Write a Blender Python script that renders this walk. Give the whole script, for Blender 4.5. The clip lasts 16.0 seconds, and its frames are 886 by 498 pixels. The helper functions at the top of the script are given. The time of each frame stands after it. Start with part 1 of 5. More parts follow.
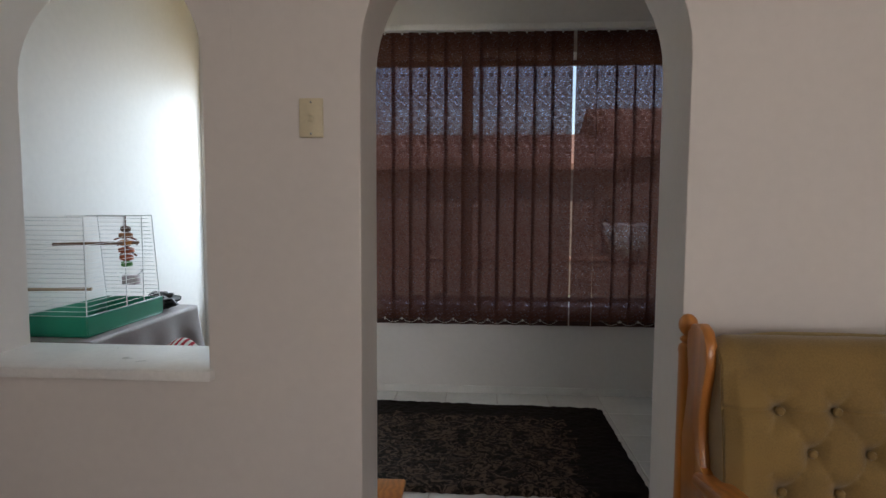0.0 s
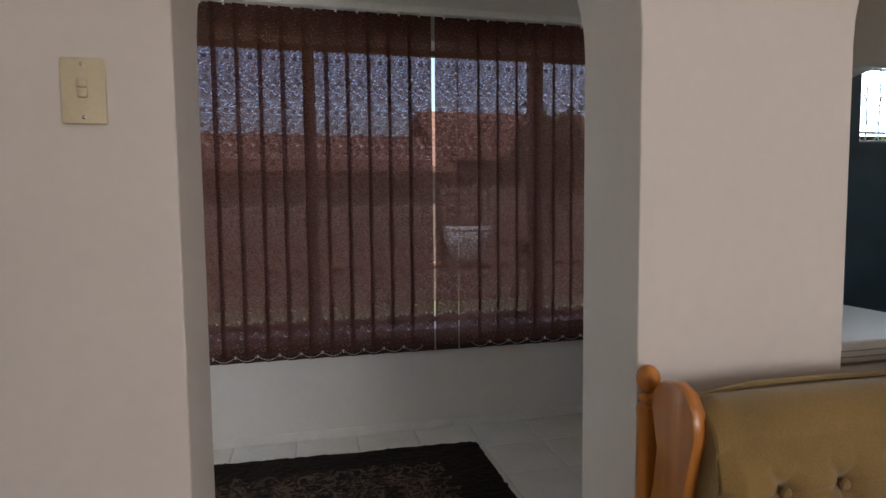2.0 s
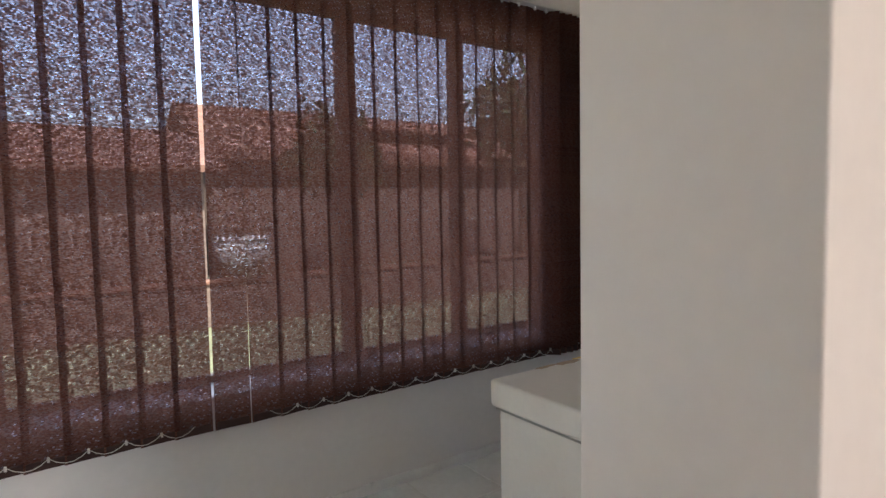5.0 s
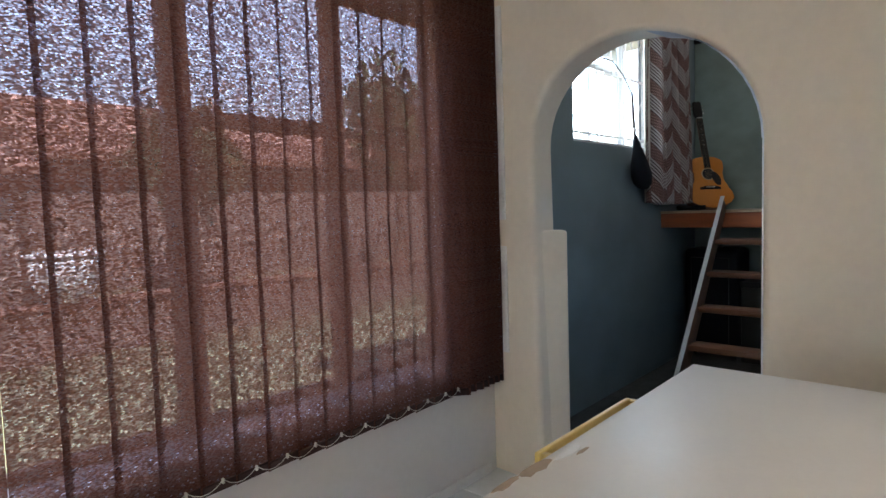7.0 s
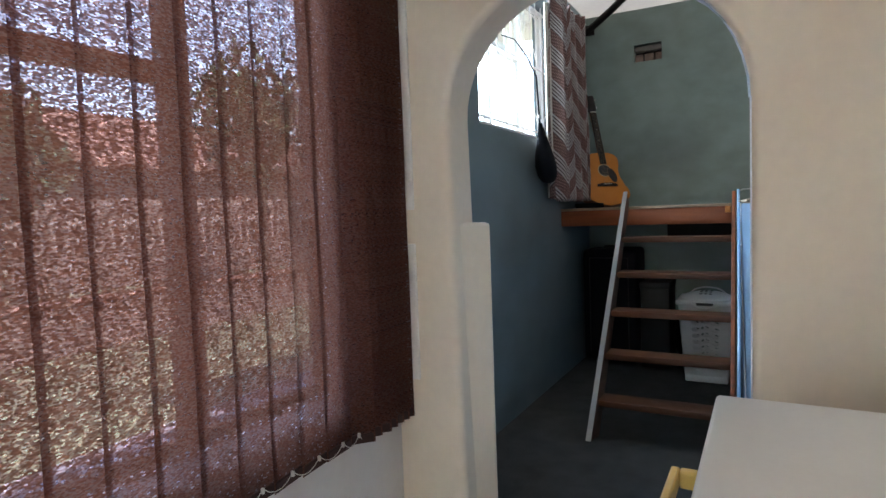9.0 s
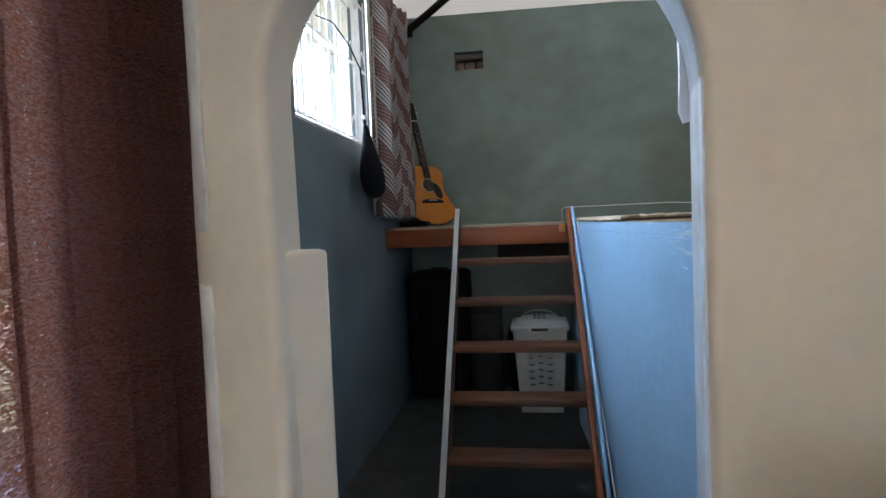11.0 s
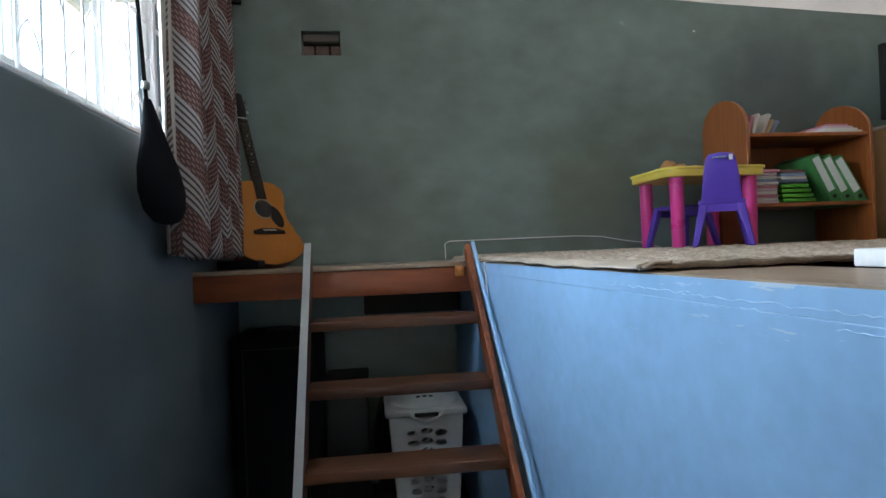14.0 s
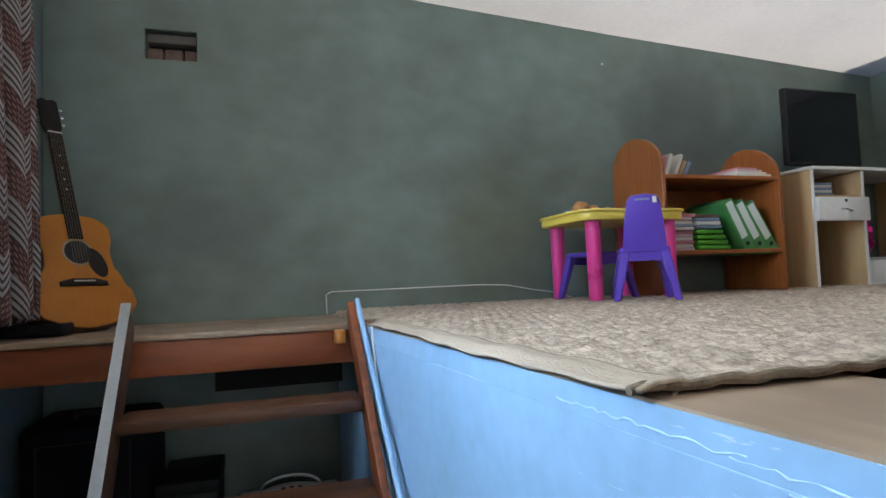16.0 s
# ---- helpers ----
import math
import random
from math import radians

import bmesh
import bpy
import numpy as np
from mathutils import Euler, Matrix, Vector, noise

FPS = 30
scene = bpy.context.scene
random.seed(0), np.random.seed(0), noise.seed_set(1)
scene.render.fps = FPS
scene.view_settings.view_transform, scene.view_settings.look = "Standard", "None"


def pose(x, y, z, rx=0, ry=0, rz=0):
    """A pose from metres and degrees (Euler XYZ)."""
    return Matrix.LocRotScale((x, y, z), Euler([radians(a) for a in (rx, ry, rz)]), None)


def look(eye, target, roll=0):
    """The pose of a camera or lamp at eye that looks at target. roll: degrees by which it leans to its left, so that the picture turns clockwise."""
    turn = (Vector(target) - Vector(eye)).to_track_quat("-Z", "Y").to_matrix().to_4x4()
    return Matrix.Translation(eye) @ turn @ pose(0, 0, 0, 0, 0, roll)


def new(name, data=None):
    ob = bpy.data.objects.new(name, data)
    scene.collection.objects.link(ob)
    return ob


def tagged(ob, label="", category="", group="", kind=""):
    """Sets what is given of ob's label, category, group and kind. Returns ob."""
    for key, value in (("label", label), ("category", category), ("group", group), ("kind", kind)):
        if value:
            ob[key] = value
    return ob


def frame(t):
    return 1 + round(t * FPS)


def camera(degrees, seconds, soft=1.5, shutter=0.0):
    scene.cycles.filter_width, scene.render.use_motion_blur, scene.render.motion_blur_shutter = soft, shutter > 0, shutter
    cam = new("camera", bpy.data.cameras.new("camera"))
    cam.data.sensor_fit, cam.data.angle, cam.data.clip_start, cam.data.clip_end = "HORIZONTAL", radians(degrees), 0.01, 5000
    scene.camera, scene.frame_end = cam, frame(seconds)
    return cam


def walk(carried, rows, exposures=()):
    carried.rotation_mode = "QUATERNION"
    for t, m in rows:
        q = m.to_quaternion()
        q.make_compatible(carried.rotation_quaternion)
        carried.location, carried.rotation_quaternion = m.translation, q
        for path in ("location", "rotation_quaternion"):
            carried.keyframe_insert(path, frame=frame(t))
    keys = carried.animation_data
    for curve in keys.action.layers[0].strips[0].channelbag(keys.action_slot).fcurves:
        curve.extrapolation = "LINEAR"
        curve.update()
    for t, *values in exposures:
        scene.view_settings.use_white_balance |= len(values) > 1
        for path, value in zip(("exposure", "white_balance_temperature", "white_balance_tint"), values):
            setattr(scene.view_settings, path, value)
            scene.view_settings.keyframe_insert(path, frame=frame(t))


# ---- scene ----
cam = camera(74.8, 16.0)
PATH = [
    (0, (0.094, -0.127, 1.267), (-0.032, 1.864, 1.118), 0.3),
    (0.5, (0.06, 0.012, 1.285), (0.057, 2.007, 1.138), 0.0),
    (1, (0.044, 0.138, 1.302), (0.169, 2.129, 1.153), -0.1),
    (1.5, (0.01, 0.273, 1.304), (0.276, 2.25, 1.156), -0.2),
    (2, (-0.036, 0.435, 1.315), (0.424, 2.376, 1.17), -0.6),
    (2.5, (-0.051, 0.571, 1.31), (0.586, 2.462, 1.167), -0.5),
    (3, (-0.024, 0.726, 1.321), (0.753, 2.564, 1.174), -0.8),
    (3.5, (0.004, 0.88, 1.328), (0.892, 2.666, 1.182), -0.9),
    (4, (0.034, 1.057, 1.319), (1.011, 2.797, 1.178), -0.8),
    (6.5, (0.441, 1.828, 1.34), (1.842, 3.248, 1.195), -1.9),
    (7, (0.536, 1.962, 1.347), (2.014, 3.302, 1.206), -1.9),
    (7.5, (0.616, 2.059, 1.336), (2.171, 3.31, 1.197), -2.0),
    (8, (0.754, 2.189, 1.296), (2.374, 3.355, 1.161), -2.1),
    (8.5, (0.86, 2.309, 1.272), (2.539, 3.39, 1.145), -2.2),
    (9, (0.957, 2.462, 1.263), (2.701, 3.434, 1.14), -2.1),
    (9.5, (1.064, 2.582, 1.268), (2.906, 3.353, 1.15), -2.4),
    (12, (1.922, 2.95, 1.282), (3.918, 3.052, 1.216), -2.2),
    (12.5, (2.131, 2.973, 1.289), (4.131, 2.972, 1.231), -2.4),
    (13, (2.332, 2.988, 1.298), (4.33, 2.915, 1.26), -2.3),
    (13.5, (2.49, 3.015, 1.299), (4.485, 2.873, 1.276), -2.2),
    (14, (2.658, 3.037, 1.322), (4.644, 2.803, 1.321), -2.2),
    (14.5, (2.787, 3.038, 1.336), (4.751, 2.663, 1.36), -2.2),
    (15, (2.923, 3.023, 1.359), (4.862, 2.535, 1.405), -2.2),
    (15.5, (3.069, 2.969, 1.383), (4.993, 2.429, 1.46), -2.2),
    (16, (3.172, 2.914, 1.402), (5.08, 2.322, 1.507), -2.2),
]
EXPOSURES = [(0.0, -0.14), (1.5, 0.1), (2.5, 0.48), (4.0, 0.96), (6.5, 1.78), (9.5, 2.2), (12.0, 1.93), (12.5, 1.84), (14.0, 1.93), (16.0, 2.28)]
walk(cam, [(t, look(eye, target, roll)) for t, eye, target, roll in PATH], EXPOSURES)

# ---- light: sky, sun, daylight in the openings ----
world = bpy.data.worlds.new("sky")
scene.world = world
world.use_nodes = True
wn = world.node_tree.nodes
sky = wn.new("ShaderNodeTexSky")
sky.sky_type = "NISHITA"
sky.sun_disc = False
sky.sun_elevation, sky.sun_rotation = radians(52), radians(35)
world.node_tree.links.new(sky.outputs[0], wn["Background"].inputs[0])
wn["Background"].inputs[1].default_value = 0.15


def lamp(name, kind, m, energy, color=(1, 1, 1), size=1.0, size_y=1.0, spread=180):
    data = bpy.data.lights.new(name, kind)
    data.energy, data.color = energy, color
    if kind == "AREA":
        data.shape, data.size, data.size_y = "RECTANGLE", size, size_y
        data.spread = radians(spread)
    else:
        data.angle = radians(0.5)
    ob = new(name, data)
    ob.matrix_world = m
    return ob


# sun high over the back of the house, so no beam enters the front windows
lamp("sun", "SUN", look((-6, -14, 22), (0, 0, 0)), 5.0, (1.0, 0.95, 0.87))
# daylight standing in the openings; added unseen eave keeps steepest sky off loft window
# window behind the start is unseen; its lamp is added for the living room
lamp("daylight_living", "AREA", look((1.65, -3.22, 1.55), (1.5, 2.0, 1.25)), 40, (1.0, 0.925, 0.915), 1.6, 1.25)
# unblinded window here is out of view, added to light the cage wall
lamp("daylight_cage_end", "AREA", look((-1.25, 4.02, 1.45), (-1.78, 2.9, 1.0)), 13.5, (0.74, 0.88, 1.0), 0.8, 1.3, 125)
# added lamp for light thrown up from sunlit ground outside the same window
lamp("bounce_fill_cage_end", "AREA", look((-1.25, 4.02, 1.2), (-1.3, 3.45, 2.7)), 5, (1.0, 0.78, 0.38), 0.8, 0.8, 130)
lamp("daylight_loft_window", "AREA", look((4.6, 3.955, 2.27), (4.3, 2.2, 2.2)), 13.5, (0.66, 0.83, 1.0), 1.3, 0.9, 142)


# ---- materials ----
def mat(name, color, rough=0.6, scale=6.0, var=0.12, bump=0.15, fine=60.0, metal=0.0, stain=None, spec=0.5,
        stretch=(1, 1, 1), sheen=0.0, coat=0.0):
    """A painted or solid surface: two scales of tone, fine relief, and rough patches."""
    m = bpy.data.materials.new(name)
    m.use_nodes = True
    n, l = m.node_tree.nodes, m.node_tree.links
    b = n["Principled BSDF"]
    tc, mp = n.new("ShaderNodeTexCoord"), n.new("ShaderNodeMapping")
    mp.inputs["Scale"].default_value = stretch
    l.new(tc.outputs["Object"], mp.inputs[0])
    big, small = n.new("ShaderNodeTexNoise"), n.new("ShaderNodeTexNoise")
    big.inputs["Scale"].default_value, big.inputs["Detail"].default_value = scale, 4
    small.inputs["Scale"].default_value, small.inputs["Detail"].default_value = fine, 3
    l.new(mp.outputs[0], big.inputs[0]), l.new(mp.outputs[0], small.inputs[0])
    dark = stain or tuple(c * (1 - 2.2 * var) for c in color)
    light = tuple(min(1, c * (1 + var)) for c in color)
    ramp = n.new("ShaderNodeValToRGB")
    ramp.color_ramp.elements[0].position, ramp.color_ramp.elements[1].position = 0.3, 0.62
    ramp.color_ramp.elements[0].color, ramp.color_ramp.elements[1].color = (*dark, 1), (*light, 1)
    mix = n.new("ShaderNodeMath")
    mix.operation = "MULTIPLY_ADD"
    mix.inputs[1].default_value = 0.35
    l.new(small.outputs[0], mix.inputs[0])
    scaled = n.new("ShaderNodeMath")
    scaled.operation = "MULTIPLY"
    scaled.inputs[1].default_value = 0.65
    l.new(big.outputs[0], scaled.inputs[0]), l.new(scaled.outputs[0], mix.inputs[2])
    l.new(mix.outputs[0], ramp.inputs[0]), l.new(ramp.outputs[0], b.inputs["Base Color"])
    rr = n.new("ShaderNodeMapRange")
    rr.inputs["To Min"].default_value, rr.inputs["To Max"].default_value = max(0.03, rough - 0.1), min(1, rough + 0.12)
    l.new(big.outputs[0], rr.inputs[0]), l.new(rr.outputs[0], b.inputs["Roughness"])
    b.inputs["Metallic"].default_value = metal
    b.inputs["Specular IOR Level"].default_value = spec
    b.inputs["Sheen Weight"].default_value = sheen
    b.inputs["Coat Weight"].default_value = coat
    if bump:
        bp = n.new("ShaderNodeBump")
        bp.inputs["Strength"].default_value, bp.inputs["Distance"].default_value = bump, 0.01
        l.new(mix.outputs[0], bp.inputs["Height"]), l.new(bp.outputs[0], b.inputs["Normal"])
    return m


def wood(name, color, dark, rough=0.4, stretch=(1, 1, 1), coat=0.2, bands=9.0, depth=0.22):
    """Grained timber; stretch is small along the grain."""
    m = mat(name, color, rough, 3.0, 0.15, 0.12, 30.0, stain=dark, stretch=stretch, coat=coat)
    n, l = m.node_tree.nodes, m.node_tree.links
    wave = n.new("ShaderNodeTexWave")
    wave.inputs["Scale"].default_value, wave.inputs["Distortion"].default_value = bands, 7.0
    wave.inputs["Detail"].default_value = 3
    l.new(n["Mapping"].outputs[0], wave.inputs[0])
    mx = n.new("ShaderNodeMix")
    mx.data_type, mx.blend_type = "RGBA", "MULTIPLY"
    mx.inputs[0].default_value = depth
    l.new(n["Color Ramp"].outputs[0], mx.inputs[6]), l.new(wave.outputs[0], mx.inputs[7])
    l.new(mx.outputs[2], n["Principled BSDF"].inputs["Base Color"])
    return m


PLASTER = mat("cream_plaster", (0.72, 0.672, 0.635), 0.55, 1.4, 0.022, 0.12, 30)
ARCH_PLASTER = mat("warm_cream_plaster", (0.815, 0.728, 0.6), 0.5, 1.4, 0.03, 0.12, 30)
SUN_WALL = mat("white_plaster", (0.75, 0.73, 0.71), 0.5, 1.8, 0.025, 0.12, 30)
# one paint in two hues: greener by garden bounce, bluer in cooler window-wall light
BLUE_WALL = mat("grey_blue_plaster", (0.18, 0.234, 0.212), 0.45, 0.8, 0.1, 0.13, 5.0, stain=(0.11, 0.137, 0.115), stretch=(1, 1, 1.5))
BLUE_WALL_COOL_LIT = mat("grey_blue_plaster_cool_light", (0.155, 0.205, 0.222), 0.45, 0.65, 0.1, 0.2, 2.4, stain=(0.09, 0.115, 0.118), stretch=(1, 1, 1.3))
def flaked(m, color, low, high):
    """Lifted, chipped gloss between two heights: pale ragged streaks with an edge."""
    n, l = m.node_tree.nodes, m.node_tree.links
    tc, mp, nz = n.new("ShaderNodeTexCoord"), n.new("ShaderNodeMapping"), n.new("ShaderNodeTexNoise")
    mp.inputs["Scale"].default_value, mp.inputs["Rotation"].default_value = (4, 4, 34), (0, radians(10), 0)
    nz.inputs["Scale"].default_value, nz.inputs["Detail"].default_value, nz.inputs["Roughness"].default_value = 1.0, 8, 0.65
    sep, up, mul, cut = n.new("ShaderNodeSeparateXYZ"), n.new("ShaderNodeMapRange"), n.new("ShaderNodeMath"), n.new("ShaderNodeMapRange")
    l.new(tc.outputs["Object"], mp.inputs[0]), l.new(mp.outputs[0], nz.inputs[0]), l.new(tc.outputs["Object"], sep.inputs[0])
    up.inputs["From Min"].default_value, up.inputs["From Max"].default_value = low, high
    l.new(sep.outputs[2], up.inputs[0])
    side = n.new("ShaderNodeMapRange")
    side.inputs["From Min"].default_value, side.inputs["From Max"].default_value = 4.5, 3.0
    l.new(sep.outputs[0], side.inputs[0])
    both = n.new("ShaderNodeMath")
    both.operation = "MULTIPLY"
    l.new(up.outputs[0], both.inputs[0]), l.new(side.outputs[0], both.inputs[1])
    mul.operation = "MULTIPLY_ADD"
    mul.inputs[1].default_value = 0.16
    l.new(both.outputs[0], mul.inputs[0]), l.new(nz.outputs[0], mul.inputs[2])
    cut.inputs["From Min"].default_value, cut.inputs["From Max"].default_value = 0.70, 0.72
    l.new(mul.outputs[0], cut.inputs[0])
    mx = n.new("ShaderNodeMix")
    mx.data_type = "RGBA"
    mx.inputs[7].default_value = (*color, 1)
    b = n["Principled BSDF"]
    l.new(cut.outputs[0], mx.inputs[0]), l.new(n["Color Ramp"].outputs[0], mx.inputs[6]), l.new(mx.outputs[2], b.inputs["Base Color"])
    bp = n.new("ShaderNodeBump")
    bp.inputs["Strength"].default_value, bp.inputs["Distance"].default_value = 0.35, 0.002
    l.new(cut.outputs[0], bp.inputs["Height"]), l.new(n["Bump"].outputs[0], bp.inputs["Normal"]), l.new(bp.outputs[0], b.inputs["Normal"])
    return m


def smudge(m, centre, radius, color, strength):
    """A soft old stain of ragged outline on a painted wall."""
    n, l = m.node_tree.nodes, m.node_tree.links
    b = n["Principled BSDF"]
    before = b.inputs["Base Color"].links[0].from_socket
    tc, nz, warp, far = n.new("ShaderNodeTexCoord"), n.new("ShaderNodeTexNoise"), n.new("ShaderNodeVectorMath"), n.new("ShaderNodeVectorMath")
    nz.inputs["Scale"].default_value, nz.inputs["Detail"].default_value = 3.2, 5
    warp.operation, far.operation = "MULTIPLY_ADD", "DISTANCE"
    warp.inputs[1].default_value = (0.0, 0.55, 0.55)
    far.inputs[1].default_value = (centre[0], centre[1] + 0.275, centre[2] + 0.275)
    l.new(tc.outputs["Object"], nz.inputs[0]), l.new(nz.outputs["Color"], warp.inputs[0]), l.new(tc.outputs["Object"], warp.inputs[2])
    l.new(warp.outputs[0], far.inputs[0])
    soft, mx = n.new("ShaderNodeMapRange"), n.new("ShaderNodeMix")
    soft.interpolation_type = "SMOOTHSTEP"
    soft.inputs["From Min"].default_value, soft.inputs["From Max"].default_value = radius, radius * 0.25
    soft.inputs["To Max"].default_value = strength
    mx.data_type = "RGBA"
    mx.inputs[7].default_value = (*color, 1)
    l.new(far.outputs["Value"], soft.inputs[0]), l.new(soft.outputs[0], mx.inputs[0]), l.new(before, mx.inputs[6])
    l.new(mx.outputs[2], b.inputs["Base Color"])


smudge(BLUE_WALL, (5.98, 0.5, 2.2), 0.62, (0.05, 0.06, 0.058), 0.6)
smudge(BLUE_WALL, (5.98, 1.7, 1.62), 0.5, (0.105, 0.115, 0.07), 0.6)
smudge(BLUE_WALL, (5.98, 3.1, 1.7), 0.4, (0.085, 0.105, 0.1), 0.4)
PANEL_BLUE = mat("blue_gloss_board", (0.29, 0.49, 0.73), 0.32, 3.0, 0.07, 0.12, 25)
JAMB_BLUE = mat("pale_blue_gloss", (0.78, 0.82, 0.9), 0.22, 6.0, 0.06, 0.35, 30)
flaked(PANEL_BLUE, (0.52, 0.64, 0.76), 0.95, 1.25)
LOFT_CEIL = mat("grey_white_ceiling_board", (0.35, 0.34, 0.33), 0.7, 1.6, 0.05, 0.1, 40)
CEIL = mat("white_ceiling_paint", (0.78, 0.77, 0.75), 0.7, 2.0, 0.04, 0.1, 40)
TILE = mat("white_floor_tile", (0.72, 0.72, 0.71), 0.18, 3.0, 0.05, 0.03, 30)
GROUT = mat("grey_grout", (0.48, 0.46, 0.44), 0.8, 20, 0.1, 0.2, 90)
CARPET_DARK = mat("dark_grey_carpet", (0.045, 0.047, 0.045), 0.95, 8, 0.25, 0.5, 220)
LIVING_FLOOR = mat("brown_carpet", (0.2, 0.15, 0.11), 0.95, 6, 0.15, 0.5, 200)
BRICK_OUT = mat("outer_brick", (0.23, 0.155, 0.125), 0.8, 12, 0.2, 0.4, 60)


# ---- mesh helpers ----
def box(bm, x0, x1, y0, y1, z0, z1):
    v = [bm.verts.new(p) for p in ((x0, y0, z0), (x1, y0, z0), (x1, y1, z0), (x0, y1, z0),
                                   (x0, y0, z1), (x1, y0, z1), (x1, y1, z1), (x0, y1, z1))]
    for f in ((3, 2, 1, 0), (4, 5, 6, 7), (0, 1, 5, 4), (1, 2, 6, 5), (2, 3, 7, 6), (3, 0, 4, 7)):
        bm.faces.new([v[i] for i in f])
    return v


def boxes(*dims):
    bm = bmesh.new()
    for d in dims:
        box(bm, *d)
    return bm


def soft_box(x0, x1, y0, y1, z0, z1, r=0.006, seg=2):
    bm = boxes((x0, x1, y0, y1, z0, z1))
    r = min(r, 0.45 * min(x1 - x0, y1 - y0, z1 - z0))
    bmesh.ops.bevel(bm, geom=bm.edges[:], offset=r, segments=seg, affect="EDGES", profile=0.5)
    return bm


def tube(bm, pts, radius, sides=8, cap=True):
    """A round bar along a list of points; radius a number or one per point."""
    pts = [Vector(p) for p in pts]
    radii = radius if isinstance(radius, (list, tuple)) else [radius] * len(pts)
    rings, up = [], None
    for i, p in enumerate(pts):
        d = (pts[min(i + 1, len(pts) - 1)] - pts[max(i - 1, 0)]).normalized()
        if up is None:
            up = Vector((0, 0, 1)) if abs(d.z) < 0.9 else Vector((1, 0, 0))
        s = d.cross(up).normalized()
        up = s.cross(d).normalized()
        rings.append([bm.verts.new(p + radii[i] * (math.cos(a) * s + math.sin(a) * up))
                      for a in (2 * math.pi * k / sides for k in range(sides))])
    for a, b in zip(rings, rings[1:]):
        for k in range(sides):
            bm.faces.new((a[k], a[(k + 1) % sides], b[(k + 1) % sides], b[k]))
    if cap:
        bm.faces.new(rings[0][::-1]), bm.faces.new(rings[-1])
    return bm


def turned(bm, profile, sides=20, centre=(0, 0, 0)):
    """A lathe shape about z from (radius, height) pairs."""
    rings = [[bm.verts.new((centre[0] + r * math.cos(2 * math.pi * k / sides), centre[1] + r * math.sin(2 * math.pi * k / sides), centre[2] + z))
              for k in range(sides)] for r, z in profile]
    for a, b in zip(rings, rings[1:]):
        for k in range(sides):
            bm.faces.new((a[k], a[(k + 1) % sides], b[(k + 1) % sides], b[k]))
    bm.faces.new(rings[0][::-1]), bm.faces.new(rings[-1])
    return bm


def slab(outline, thick, axis="y", at=0.0, r=0.0):
    """A flat board cut to an outline. axis: the way it is thick."""
    bm = bmesh.new()

    def put(a, b, c):
        return {"y": (a, c, b), "x": (c, a, b), "z": (a, b, c)}[axis]
    lo = [bm.verts.new(put(a, b, at)) for a, b in outline]
    hi = [bm.verts.new(put(a, b, at + thick)) for a, b in outline]
    bm.faces.new(lo), bm.faces.new(hi[::-1])
    k = len(outline)
    for i in range(k):
        bm.faces.new((lo[(i + 1) % k], lo[i], hi[i], hi[(i + 1) % k]))
    bmesh.ops.recalc_face_normals(bm, faces=bm.faces[:])
    if r:
        rim = [e for e in bm.edges if len({v in lo for v in e.verts}) == 1]
        bmesh.ops.bevel(bm, geom=rim, offset=r, segments=2, affect="EDGES", profile=0.5)
    return bm


def finish(ob, smooth=True, bevel=0.0, seg=2, angle=35):
    if bevel:
        b = ob.modifiers.new("bevel", "BEVEL")
        b.width, b.segments, b.limit_method, b.angle_limit = bevel, seg, "ANGLE", radians(angle)
    if smooth:
        ob.data.polygons.foreach_set("use_smooth", [True] * len(ob.data.polygons))
        ob.data.set_sharp_from_angle(angle=radians(40))
    return ob


def mesh_of(name, bm, material):
    me = bpy.data.meshes.new(name)
    bmesh.ops.recalc_face_normals(bm, faces=bm.faces[:])
    bm.to_mesh(me)
    bm.free()
    me.materials.append(material)
    return me


def solo(name, bm, material, label="", category="", group="", kind="", bevel=0.0, smooth=True):
    ob = new(name, mesh_of(name, bm, material))
    finish(ob, smooth, bevel)
    return tagged(ob, label, category, group, kind)


def thing(name, place, label, category, group=""):
    ob = new(name)
    ob.empty_display_size = 0.05
    ob.matrix_basis = Matrix.Translation(place)
    return tagged(ob, label, category, group)


def base_of(ob):
    if ob.parent:
        return base_of(ob.parent) @ ob.matrix_parent_inverse @ ob.matrix_basis
    return ob.matrix_basis.copy()


def part(name, bm, material, parent, label="", bevel=0.0, smooth=True):
    """One mesh in world places, hung under its thing or part."""
    ob = new(name, mesh_of(name, bm, material))
    ob.parent = parent
    ob.matrix_parent_inverse = base_of(parent).inverted()
    finish(ob, smooth, bevel)
    return tagged(ob, label)


def share(name, me, m, parent):
    """Another piece on a mesh that is already built, at world pose m."""
    ob = new(name, me)
    ob.parent = parent
    ob.matrix_parent_inverse = base_of(parent).inverted()
    ob.matrix_basis = m
    return ob


